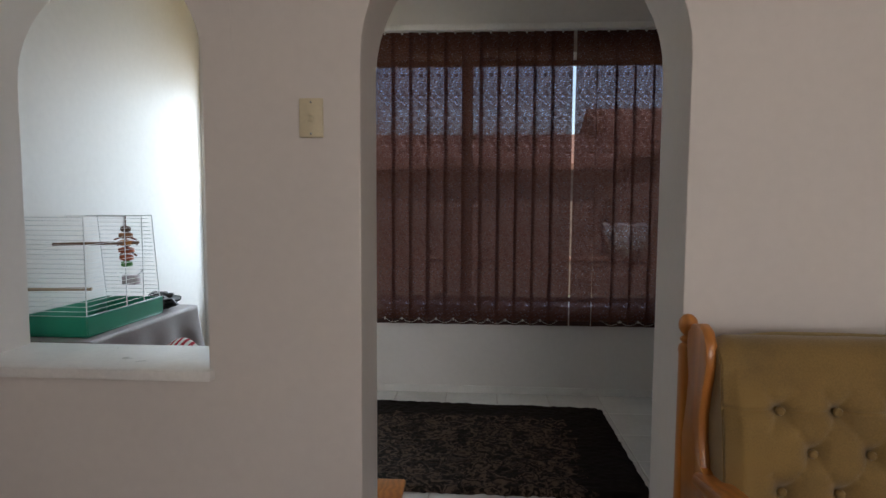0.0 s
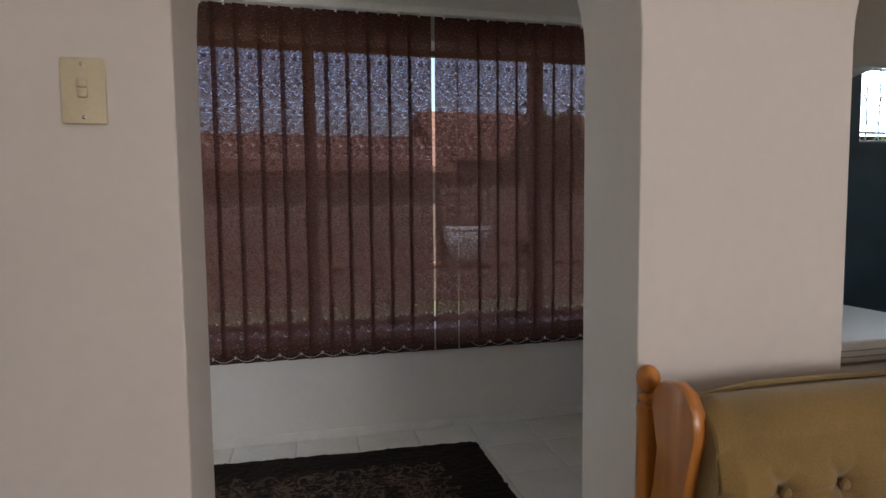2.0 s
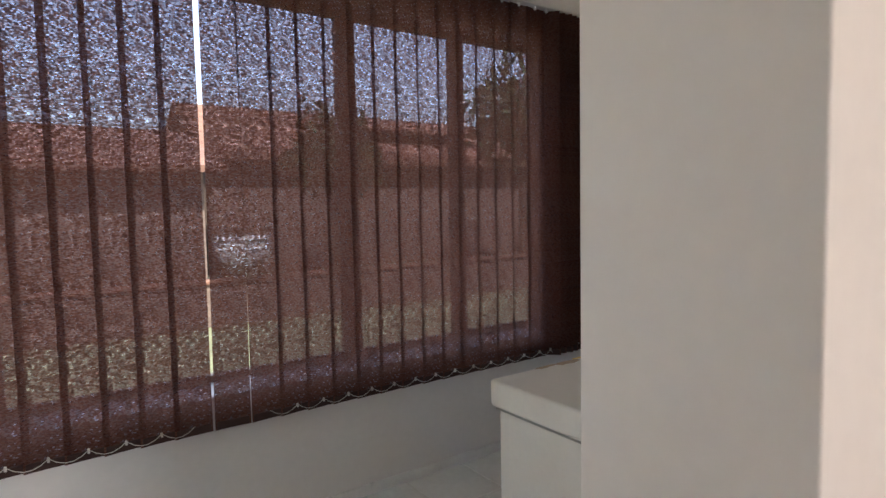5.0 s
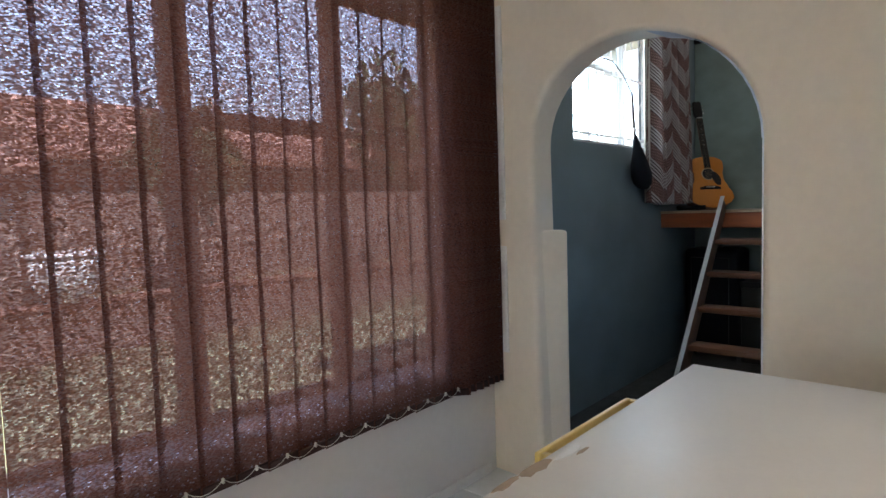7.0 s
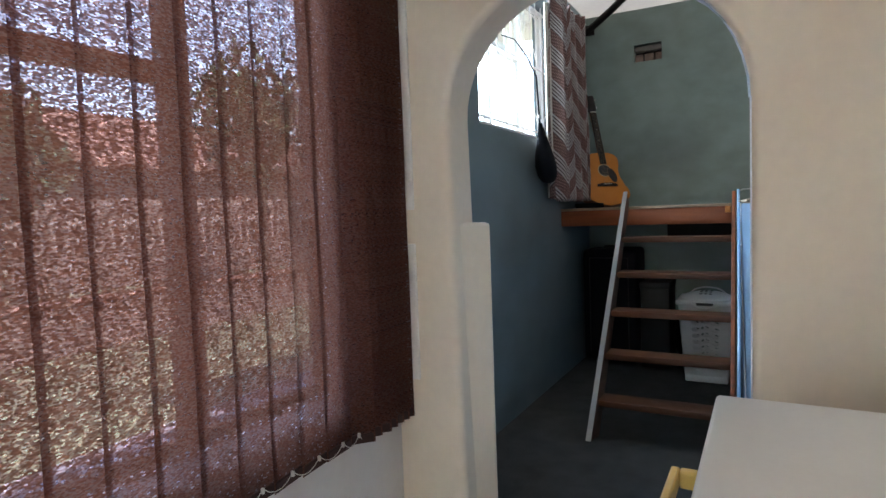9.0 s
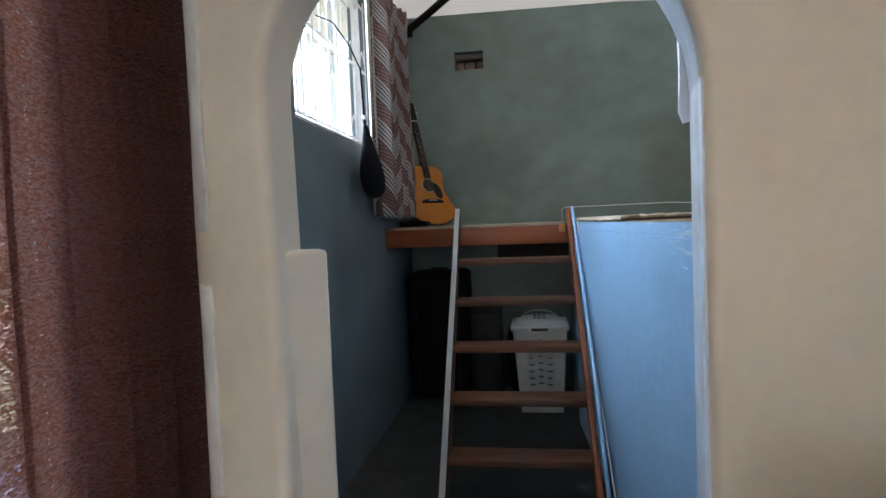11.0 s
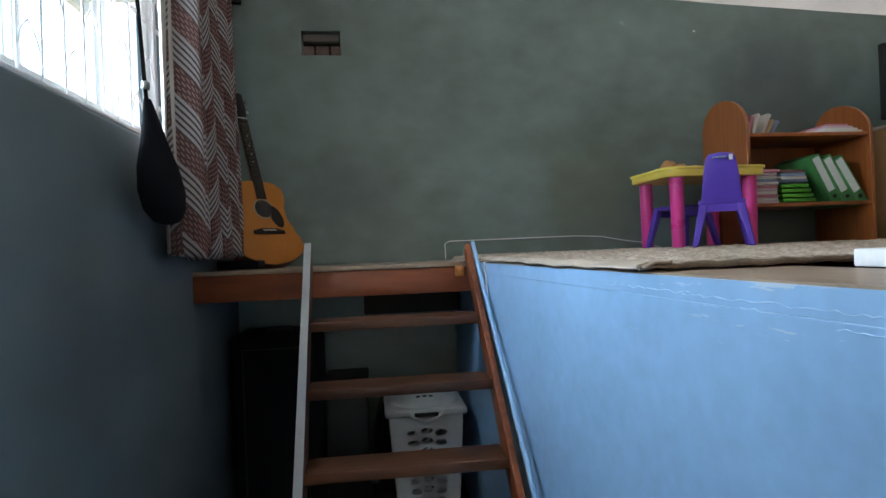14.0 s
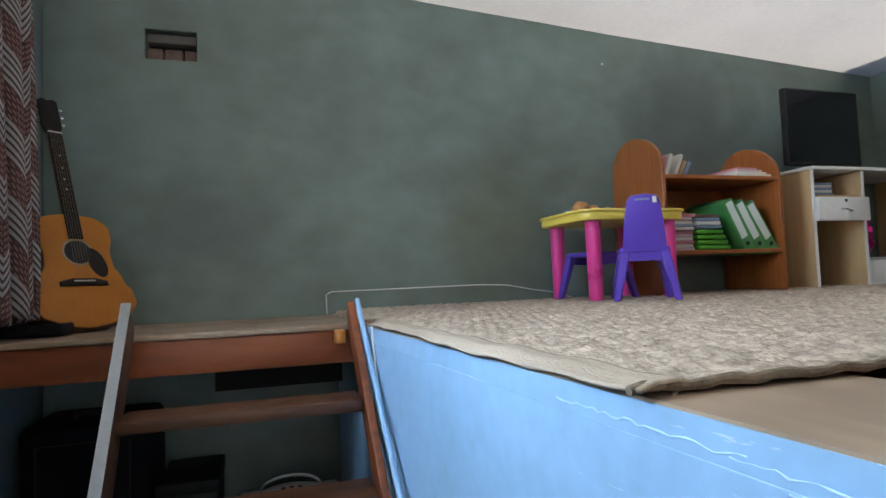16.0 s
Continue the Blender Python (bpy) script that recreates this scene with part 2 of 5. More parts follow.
def wall(name, along, a0, a1, c0, c1, z0, z1, openings, material, round_edge=0.03):
    """A wall with thickness c0..c1 that runs a0..a1 along x or y. openings: (start, end, sill, spring, rise)."""
    bm = bmesh.new()
    seen, back = {}, {}

    def vert(a, c, z):
        key = (round(a, 4), round(c, 4), round(z, 4))
        if key not in seen:
            seen[key] = bm.verts.new((a, c, z) if along == "x" else (c, a, z))
            back[seen[key]] = key
        return seen[key]
    levels = sorted({z0, z1} | {o[2] for o in openings if o[2] > z0} | {o[3] for o in openings if o[3] < z1})
    spans = list(zip(levels, levels[1:]))
    cells, at, d = [], a0, 0.09

    def column(lo_a, hi_a, low=z0, high=z1):
        for lo, hi in spans:
            if lo >= low - 1e-6 and hi <= high + 1e-6 and hi_a - lo_a > 1e-6:
                cells.append([(lo_a, lo), (hi_a, lo), (hi_a, hi), (lo_a, hi)])
    for s, e, sill, spring, rise in sorted(openings):
        w = d if rise else 0.0
        column(at, s - w)
        column(s, e, z0, max(z0, sill))
        if rise:
            # a strip of even width follows the opening, so that its rim can be rounded
            column(s - w, s, z0, spring), column(e, e + w, z0, spring)
            mid, half = 0.5 * (s + e), 0.5 * (e - s)
            turns = [math.pi * k / 24 for k in range(25)]
            arc = [(mid - half * math.cos(a), spring + rise * math.sin(a)) for a in turns]
            rim = [(mid - (half + w) * math.cos(a), spring + (rise + w) * math.sin(a)) for a in turns]
            for k in range(24):
                cells.append([arc[k], arc[k + 1], rim[k + 1], rim[k]])
                cells.append([rim[k], rim[k + 1], (rim[k + 1][0], z1), (rim[k][0], z1)])
        else:
            column(s, e, spring, z1)
        at = e + w
    column(at, a1)
    for c in (c0, c1):
        for cell in cells:
            bm.faces.new([vert(a, c, z) for a, z in cell])
    for e in [e for e in bm.edges if len(e.link_faces) == 1]:
        if all(back[v][1] == round(c0, 4) for v in e.verts):
            far = [seen[(back[v][0], round(c1, 4), back[v][2])] for v in e.verts]
            bm.faces.new((e.verts[0], e.verts[1], far[1], far[0]))
    ob = solo(name, bm, material, kind="structure", smooth=False)
    if round_edge:
        b = ob.modifiers.new("rounded", "BEVEL")
        b.width, b.segments, b.limit_method, b.angle_limit = round_edge, 4, "ANGLE", radians(50)
        b.harden_normals = True
    ob.data.polygons.foreach_set("use_smooth", [True] * len(ob.data.polygons))
    ob.data.set_sharp_from_angle(angle=radians(32))
    return ob


# ---- the large structure ----
Y1, Y2 = 1.594, 1.861          # partition between living room and sunroom
YW = 3.74                      # inner face of the window wall
X2N, X2F = 2.79, 2.98          # wall with the second arch
XB = 5.985                     # back wall of the loft room
ZP = 1.267                     # loft floor
PART = wall("wall_partition", "x", -3.0, X2N, Y1, Y2, -0.05, 2.75,
            [(-1.54, -0.742, 0.74, 1.69, 0.38), (-0.262, 0.69, -0.05, 1.70, 0.47), (1.262, 2.2, -0.05, 1.7, 0.46)], PLASTER, 0.03)
WINW = wall("wall_window", "x", -1.98, 3.0, YW, 4.02, -0.05, 2.75, [(-1.75, -0.8, 0.6, 2.26, 0), (-0.68, 2.66, 0.6, 2.26, 0)], SUN_WALL, 0.012)
wall("wall_sunroom_end", "y", Y2, YW, -1.98, -1.8, -0.05, 2.75, [], SUN_WALL, 0)
ARCHW = wall("wall_arch", "y", -3.3, 3.85, X2N, X2F, -0.05, 3.1, [(2.5, 3.475, -0.05, 1.585, 0.445)], ARCH_PLASTER, 0.03)
for v in ARCHW.data.vertices:      # this wall stands a little out of square
    if v.co.x > 2.9 and 2.3 < v.co.y < 2.96:
        v.co.y -= 0.028
    if 3.4 < v.co.y < 3.6 and v.co.z < 0.5:
        v.co.y -= 0.028
    if 1.5 < v.co.z < 2.3 and 2.3 < v.co.y < 3.7:      # the arch leans to one side
        v.co.z += 0.03 * (v.co.y - 2.9875) / 0.4875
    v.co.x += 0.05 * max(0.0, v.co.y - 2.46)
wall("wall_loft_window", "x", X2F, 6.1, 3.8, 4.05, -0.05, 3.05, [(3.82, 5.35, 1.745, 2.76, 0)], BLUE_WALL_COOL_LIT, 0.012)
BACKW = wall("wall_loft_back", "y", -1.2, 3.8, XB, 6.1, -0.05, 3.05, [(3.187, 3.402, 2.442, 2.577, 0)], BLUE_WALL, 0.006)
wall("wall_loft_side", "x", X2F, XB, -1.2, -1.02, -0.05, 3.05, [], BLUE_WALL, 0)
wall("wall_living_back", "x", -3.0, X2N, -3.3, -3.1, -0.05, 2.75, [(0.05, 2.55, 0.9, 2.2, 0)], PLASTER, 0)
wall("wall_living_left", "y", -3.3, Y1, -3.2, -3.0, -0.05, 2.75, [], PLASTER, 0)
solo("floor_living", boxes((-3.2, X2N, -3.3, 1.7, -0.1, -0.004)), LIVING_FLOOR, kind="structure")
solo("floor_loft_pit", boxes((X2F - 0.12, 6.1, 2.3, 3.9, -0.1, -0.002)), CARPET_DARK, kind="structure")
solo("ceiling_house", boxes((-3.2, X2N, -3.3, 4.02, 2.7, 2.8)), CEIL, kind="structure")
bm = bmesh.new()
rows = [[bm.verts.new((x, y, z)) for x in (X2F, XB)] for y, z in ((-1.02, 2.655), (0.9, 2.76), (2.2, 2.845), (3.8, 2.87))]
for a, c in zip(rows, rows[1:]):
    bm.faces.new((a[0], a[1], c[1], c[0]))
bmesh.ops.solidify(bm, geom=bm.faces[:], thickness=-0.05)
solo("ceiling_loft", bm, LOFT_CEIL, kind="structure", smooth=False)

# ---- more materials ----
def plain(name, color, rough=0.5, metal=0.0, var=0.05, fine=80.0, bump=0.06, coat=0.0, sheen=0.0, spec=0.5):
    return mat(name, color, rough, 7.0, var, bump, fine, metal=metal, coat=coat, sheen=sheen, spec=spec)


WHITE_PAINT = plain("white_gloss_paint", (0.78, 0.77, 0.75), 0.3)
WHITE_METAL = plain("white_enamel", (0.66, 0.63, 0.58), 0.45, var=0.02)
OLD_CREAM = plain("yellowed_plastic", (0.68, 0.6, 0.42), 0.4)
YELLOW_HANDLE = plain("aged_yellow_plastic", (0.72, 0.52, 0.16), 0.4)
CHROME = plain("steel", (0.6, 0.6, 0.6), 0.25, metal=1.0)
BLACK = plain("black_plastic", (0.006, 0.006, 0.007), 0.55)
BLACK_CLOTH = plain("black_cloth", (0.005, 0.005, 0.008), 0.9, fine=300, bump=0.3, spec=0.2)
PINE = wood("honey_pine", (0.55, 0.21, 0.04), (0.42, 0.14, 0.025), 0.3, (1, 1, 0.12), 0.35, 12)
BEAM = wood("red_brown_beam", (0.27, 0.065, 0.016), (0.14, 0.034, 0.011), 0.45, (1, 0.12, 1), 0.1, 10)
TREAD = wood("dark_red_tread", (0.11, 0.038, 0.013), (0.055, 0.02, 0.008), 0.5, (1, 0.12, 1), 0.05, 10)
SHELF_WOOD = wood("orange_shelf_wood", (0.36, 0.11, 0.025), (0.24, 0.07, 0.018), 0.35, (1, 1, 0.12), 0.25, 9, 0.1)
MELAMINE = wood("pale_melamine", (0.5, 0.33, 0.17), (0.43, 0.28, 0.14), 0.45, (1, 1, 0.15), 0.0, 6, 0.05)
LAMINATE = wood("grey_brown_laminate", (0.36, 0.26, 0.18), (0.27, 0.19, 0.13), 0.4, (0.15, 1, 1), 0.1, 7)
VELVET = mat("olive_velvet", (0.235, 0.145, 0.04), 0.8, 5, 0.16, 0.25, 240, sheen=0.35)
PINK = plain("pink_plastic", (0.68, 0.05, 0.26), 0.3)
YELLOW = plain("yellow_plastic", (0.75, 0.58, 0.1), 0.35)
PURPLE = plain("purple_plastic", (0.1, 0.045, 0.42), 0.35)
GREEN_TRAY = plain("green_plastic", (0.01, 0.22, 0.13), 0.35)
SPRUCE = mat("spruce_top", (0.42, 0.15, 0.018), 0.5, 5, 0.06, 0.03, 90, stretch=(1, 1, 0.1), spec=0.25)
DARK_WOOD = plain("dark_rosewood", (0.012, 0.009, 0.008), 0.6, spec=0.25)
GLASS_BLACK = plain("black_screen", (0.006, 0.006, 0.007), 0.12, bump=0.0)
CLOTH_TAUPE = mat("taupe_satin_cloth", (0.2, 0.165, 0.165), 0.5, 4, 0.12, 0.3, 160, sheen=0.3)
FRAME_BROWN = plain("brown_window_frame", (0.13, 0.06, 0.035), 0.45)
PAPERS = [plain(f"paper_{k}", c, 0.7) for k, c in enumerate(((0.62, 0.6, 0.55), (0.5, 0.2, 0.24), (0.2, 0.26, 0.38), (0.42, 0.3, 0.16),
                                                           (0.16, 0.07, 0.06), (0.55, 0.42, 0.45)))]
FILE_GREEN = plain("green_file_board", (0.06, 0.24, 0.07), 0.45)
FILE_LABEL = plain("file_label_paper", (0.66, 0.68, 0.66), 0.6)
FOIL_GREEN = plain("green_foil", (0.14, 0.5, 0.06), 0.2, metal=0.6)


def glass_pane(name):
    m = bpy.data.materials.new(name)
    m.use_nodes = True
    b = m.node_tree.nodes["Principled BSDF"]
    b.inputs["Transmission Weight"].default_value, b.inputs["Roughness"].default_value, b.inputs["IOR"].default_value = 1.0, 0.0, 1.05
    b.inputs["Base Color"].default_value = (0.97, 0.99, 0.98, 1)
    return m


GLASS = glass_pane("window_glass")


def blind_fabric():
    """Open brown weave: pin holes between the threads let the outdoors through."""
    m = bpy.data.materials.new("brown_woven_blind")
    m.use_nodes = True
    n, l = m.node_tree.nodes, m.node_tree.links
    b, out = n["Principled BSDF"], n["Material Output"]
    tc = n.new("ShaderNodeTexCoord")
    grain, damask, vor = n.new("ShaderNodeTexVoronoi"), n.new("ShaderNodeTexNoise"), n.new("ShaderNodeTexVoronoi")
    mp = n.new("ShaderNodeMapping")
    mp.inputs["Scale"].default_value = (0.45, 0.45, 1.0)
    l.new(tc.outputs["Object"], mp.inputs[0])
    for node, s in ((grain, 330), (damask, 95), (vor, 190)):
        node.inputs["Scale"].default_value = s
        l.new(mp.outputs[0], node.inputs[0])
    damask.inputs["Detail"].default_value = 3
    # thread holes
    sumn = n.new("ShaderNodeMath")
    sumn.operation = "MULTIPLY_ADD"
    sumn.inputs[1].default_value = 0.5
    # rows of the woven motif
    sep = n.new("ShaderNodeSeparateXYZ")
    l.new(tc.outputs["Object"], sep.inputs[0])
    waves = []
    for axis, freq in ((0, 150.0), (2, 118.0), (2, 39.0)):
        turns, sine = n.new("ShaderNodeMath"), n.new("ShaderNodeMath")
        turns.operation, sine.operation = "MULTIPLY", "SINE"
        turns.inputs[1].default_value = freq
        l.new(sep.outputs[axis], turns.inputs[0]), l.new(turns.outputs[0], sine.inputs[0])
        waves.append(sine)
    cross, rows_of, motif = n.new("ShaderNodeMath"), n.new("ShaderNodeMath"), n.new("ShaderNodeMath")
    cross.operation, rows_of.operation, motif.operation = "MULTIPLY", "MULTIPLY_ADD", "MULTIPLY_ADD"
    l.new(waves[0].outputs[0], cross.inputs[0]), l.new(waves[1].outputs[0], cross.inputs[1])
    rows_of.inputs[1].default_value = 0.6
    l.new(waves[2].outputs[0], rows_of.inputs[0]), l.new(cross.outputs[0], rows_of.inputs[2])
    motif.inputs[1].default_value = 0.04
    l.new(rows_of.outputs[0], motif.inputs[0]), l.new(damask.outputs[0], motif.inputs[2])
    l.new(motif.outputs[0], sumn.inputs[0]), l.new(grain.outputs["Color"], sumn.inputs[2])
    hole = n.new("ShaderNodeMapRange")
    hole.inputs["From Min"].default_value, hole.inputs["From Max"].default_value = 0.8, 1.2
    hole.inputs["To Min"].default_value, hole.inputs["To Max"].default_value = 0.012, 0.46
    l.new(sumn.outputs[0], hole.inputs[0])
    ramp = n.new("ShaderNodeValToRGB")
    ramp.color_ramp.elements[0].position, ramp.color_ramp.elements[1].position = 0.35, 0.7
    ramp.color_ramp.elements[0].color, ramp.color_ramp.elements[1].color = (0.045, 0.017, 0.013, 1), (0.1, 0.043, 0.032, 1)
    l.new(vor.outputs["Distance"], ramp.inputs[0])
    l.new(ramp.outputs[0], b.inputs["Base Color"])
    b.inputs["Roughness"].default_value, b.inputs["Specular IOR Level"].default_value = 0.8, 0.2
    bump = n.new("ShaderNodeBump")
    bump.inputs["Strength"].default_value, bump.inputs["Distance"].default_value = 0.4, 0.002
    l.new(damask.outputs[0], bump.inputs["Height"]), l.new(bump.outputs[0], b.inputs["Normal"])
    tl, tp, m1, m2 = n.new("ShaderNodeBsdfTranslucent"), n.new("ShaderNodeBsdfTransparent"), n.new("ShaderNodeMixShader"), n.new("ShaderNodeMixShader")
    m1.inputs[0].default_value = 0.34
    thread = n.new("ShaderNodeValToRGB")
    thread.color_ramp.elements[0].color, thread.color_ramp.elements[1].color = (0.23, 0.086, 0.05, 1), (0.6, 0.42, 0.38, 1)
    half = n.new("ShaderNodeMapRange")
    half.inputs["From Min"].default_value, half.inputs["From Max"].default_value = 0.35, 1.25
    thread.color_ramp.elements[0].position, thread.color_ramp.elements[1].position = 0.35, 1.0
    l.new(sumn.outputs[0], half.inputs[0]), l.new(half.outputs[0], thread.inputs[0]), l.new(thread.outputs[0], tl.inputs[0])
    tp.inputs[0].default_value = (0.86, 0.82, 0.98, 1)
    l.new(b.outputs[0], m1.inputs[1]), l.new(tl.outputs[0], m1.inputs[2])
    l.new(hole.outputs[0], m2.inputs[0]), l.new(m1.outputs[0], m2.inputs[1]), l.new(tp.outputs[0], m2.inputs[2])
    l.new(m2.outputs[0], out.inputs[0])
    return m


BLIND = blind_fabric()


def uv_cloth(name, build, warp=0.0):
    """A cloth material on u, v given in metres."""
    m = bpy.data.materials.new(name)
    m.use_nodes = True
    n, l = m.node_tree.nodes, m.node_tree.links
    uv, sep = n.new("ShaderNodeUVMap"), n.new("ShaderNodeSeparateXYZ")
    l.new(uv.outputs[0], sep.inputs[0])
    if warp:
        wn_tex, off, add = n.new("ShaderNodeTexNoise"), n.new("ShaderNodeVectorMath"), n.new("ShaderNodeVectorMath")
        wn_tex.inputs["Scale"].default_value, wn_tex.inputs["Detail"].default_value = 14.0, 6
        off.operation, add.operation = "MULTIPLY", "ADD"
        off.inputs[1].default_value = (warp, warp, 0)
        l.new(uv.outputs[0], wn_tex.inputs[0]), l.new(wn_tex.outputs["Color"], off.inputs[0])
        l.new(uv.outputs[0], add.inputs[0]), l.new(off.outputs[0], add.inputs[1]), l.new(add.outputs[0], sep.inputs[0])

    def op(kind, a, b=None, c=None):
        node = n.new("ShaderNodeMath")
        node.operation = kind
        for k, v in enumerate((a, b, c)):
            if v is None:
                continue
            if isinstance(v, (int, float)):
                node.inputs[k].default_value = v
            else:
                l.new(v, node.inputs[k])
        return node.outputs[0]

    def mixed(f, a, b):
        node = n.new("ShaderNodeMix")
        node.data_type = "RGBA"
        l.new(f, node.inputs[0])
        for k, v in ((6, a), (7, b)):
            if isinstance(v, tuple):
                node.inputs[k].default_value = (*v, 1)
            else:
                l.new(v, node.inputs[k])
        return node.outputs[2]
    col = build(sep.outputs[0], sep.outputs[1], op, mixed)
    b = n["Principled BSDF"]
    l.new(col, b.inputs["Base Color"])
    b.inputs["Roughness"].default_value, b.inputs["Specular IOR Level"].default_value = 0.9, 0.25
    noise_node, bump = n.new("ShaderNodeTexNoise"), n.new("ShaderNodeBump")
    noise_node.inputs["Scale"].default_value = 400
    bump.inputs["Strength"].default_value, bump.inputs["Distance"].default_value = 0.3, 0.001
    l.new(uv.outputs[0], noise_node.inputs[0]), l.new(noise_node.outputs[0], bump.inputs["Height"]), l.new(bump.outputs[0], b.inputs["Normal"])
    return m


def chevron(u, v, op, mixed):
    zig = op("PINGPONG", u, 0.17)
    d = op("ADD", v, op("MULTIPLY", zig, 1.5))
    band = op("GREATER_THAN", op("FRACT", op("MULTIPLY", d, 4.4)), 0.45)
    stripe = op("GREATER_THAN", op("FRACT", op("MULTIPLY", d, 39.6)), 0.42)
    dots = op("GREATER_THAN", op("SINE", op("MULTIPLY", op("ADD", d, u), 330.0)), 0.1)
    dots2 = op("MULTIPLY", dots, op("GREATER_THAN", op("SINE", op("MULTIPLY", op("SUBTRACT", d, u), 300.0)), -0.3))
    pale = mixed(stripe, (0.075, 0.05, 0.047), (0.35, 0.32, 0.31))
    red = mixed(dots2, (0.09, 0.045, 0.04), (0.26, 0.165, 0.145))
    return mixed(band, red, pale)


def rug_pattern(u, v, op, mixed):
    ring = op("SINE", op("ADD", op("MULTIPLY", op("SINE", op("MULTIPLY", u, 11.0)), 3.0), op("MULTIPLY", op("SINE", op("MULTIPLY", v, 17.0)), 3.5)))
    curl = op("SINE", op("ADD", op("MULTIPLY", u, 46.0), op("MULTIPLY", op("SINE", op("MULTIPLY", v, 21.0)), 4.0)))
    leaf = op("SINE", op("ADD", op("MULTIPLY", v, 58.0), op("MULTIPLY", op("SINE", op("MULTIPLY", u, 27.0)), 5.0)))
    inner = op("MULTIPLY", op("LESS_THAN", op("ABSOLUTE", op("SUBTRACT", u, 0.855)), 0.74), op("LESS_THAN", op("ABSOLUTE", op("SUBTRACT", v, 0.575)), 0.48))
    f = op("MULTIPLY", op("MULTIPLY", op("MAXIMUM", op("MULTIPLY", ring, curl), op("MULTIPLY", curl, leaf)), inner), 0.9)
    return mixed(op("MAXIMUM", f, 0.0), (0.011, 0.007, 0.005), (0.125, 0.083, 0.06))


CURTAIN = uv_cloth("chevron_curtain_cloth", chevron)
RUG_DARK = uv_cloth("dark_patterned_pile", rug_pattern, 0.3)


def towel_stripe(u, v, op, mixed):
    return mixed(op("GREATER_THAN", op("FRACT", op("MULTIPLY", u, 22.0)), 0.5), (0.7, 0.66, 0.64), (0.45, 0.03, 0.05))


TOWEL = uv_cloth("red_striped_cloth", towel_stripe)


def jute_material():
    m = mat("jute_braid", (0.47, 0.38, 0.3), 0.95, 26, 0.16, 1.0, 150, stain=(0.2, 0.155, 0.115))
    return m


JUTE = jute_material()


def sheet(name, fx, nu, nv, size_u, size_v, material, parent=None, thick=0.0, smooth=True, label="", category="", kind=""):
    """A grid sheet whose place is fx(u, v), u and v from 0 to 1, with a uv map in metres."""
    bm = bmesh.new()
    grid = [[bm.verts.new(fx(i / nu, j / nv)) for i in range(nu + 1)] for j in range(nv + 1)]
    layer = bm.loops.layers.uv.new("uv")
    for j in range(nv):
        for i in range(nu):
            f = bm.faces.new((grid[j][i], grid[j][i + 1], grid[j + 1][i + 1], grid[j + 1][i]))
            for lp, (a, b) in zip(f.loops, ((i, j), (i + 1, j), (i + 1, j + 1), (i, j + 1))):
                lp[layer].uv = (a / nu * size_u, b / nv * size_v)
    me = bpy.data.meshes.new(name)
    bm.to_mesh(me)
    bm.free()
    me.materials.append(material)
    ob = new(name, me)
    if parent:
        ob.parent = parent
        ob.matrix_parent_inverse = base_of(parent).inverted()
    if thick:
        s = ob.modifiers.new("thickness", "SOLIDIFY")
        s.thickness, s.offset = thick, 0
    me.polygons.foreach_set("use_smooth", [smooth] * len(me.polygons))
    return tagged(ob, label, category, kind=kind)


# ---- windows ----
def window(name, x0, x1, z0, z1, y, mullions, transoms, material, width=0.055):
    w = thing(name, (x0, y, z0), "", "")
    tagged(w, kind="structure")
    e = 0.05
    part("window_frame", boxes((x0, x1, y, y + e, z0, z0 + width), (x0, x1, y, y + e, z1 - width, z1),
                               (x0, x0 + width, y, y + e, z0 + width, z1 - width), (x1 - width, x1, y, y + e, z0 + width, z1 - width)), material, w, bevel=0.004)
    xs = [x0 + width] + [v for m in mullions for v in m] + [x1 - width]
    for a, c in mullions:
        part("mullion", boxes((a, c, y, y + e, z0 + width, z1 - width)), material, w, bevel=0.004)
    for a, c, za, zb in transoms:
        part("transom", boxes((a, c, y - 0.004, y + e + 0.004, za, zb)), material, w, bevel=0.004)
    for a, c in zip(xs[::2], xs[1::2]):
        pane = part("pane", boxes((a, c, y + 0.022, y + 0.027, z0 + width, z1 - width)), GLASS, w)
        pane.visible_shadow = False
    return w


window("window_1", -0.68, 2.66, 0.6, 2.26, 3.945, [(-0.03, 0.04), (1.37, 1.465), (2.037, 2.122)], [(1.465, 2.037, 1.66, 1.715)], FRAME_BROWN, 0.03)
# unseen window, put in to let light onto the sunroom's end wall
window("window_2_unseen", -1.75, -0.8, 0.6, 2.26, 3.945, [], [], FRAME_BROWN, 0.04)
w3 = window("window_3", 3.82, 5.35, 1.745, 2.76, 3.96, [(4.3, 4.34), (4.86, 4.9)], [(4.34, 4.86, 2.3, 2.34)], WHITE_PAINT, 0.035)
# unseen window, added as an opening for the living room's lamp
window("window_5_unseen", 0.05, 2.55, 0.9, 2.2, -3.26, [(0.86, 0.9), (1.7, 1.74)], [], WHITE_PAINT, 0.035)
# window sills
part("window_sill", soft_box(3.825, 5.345, 3.806, 3.955, 1.746, 1.758, 0.004), WHITE_PAINT, w3)


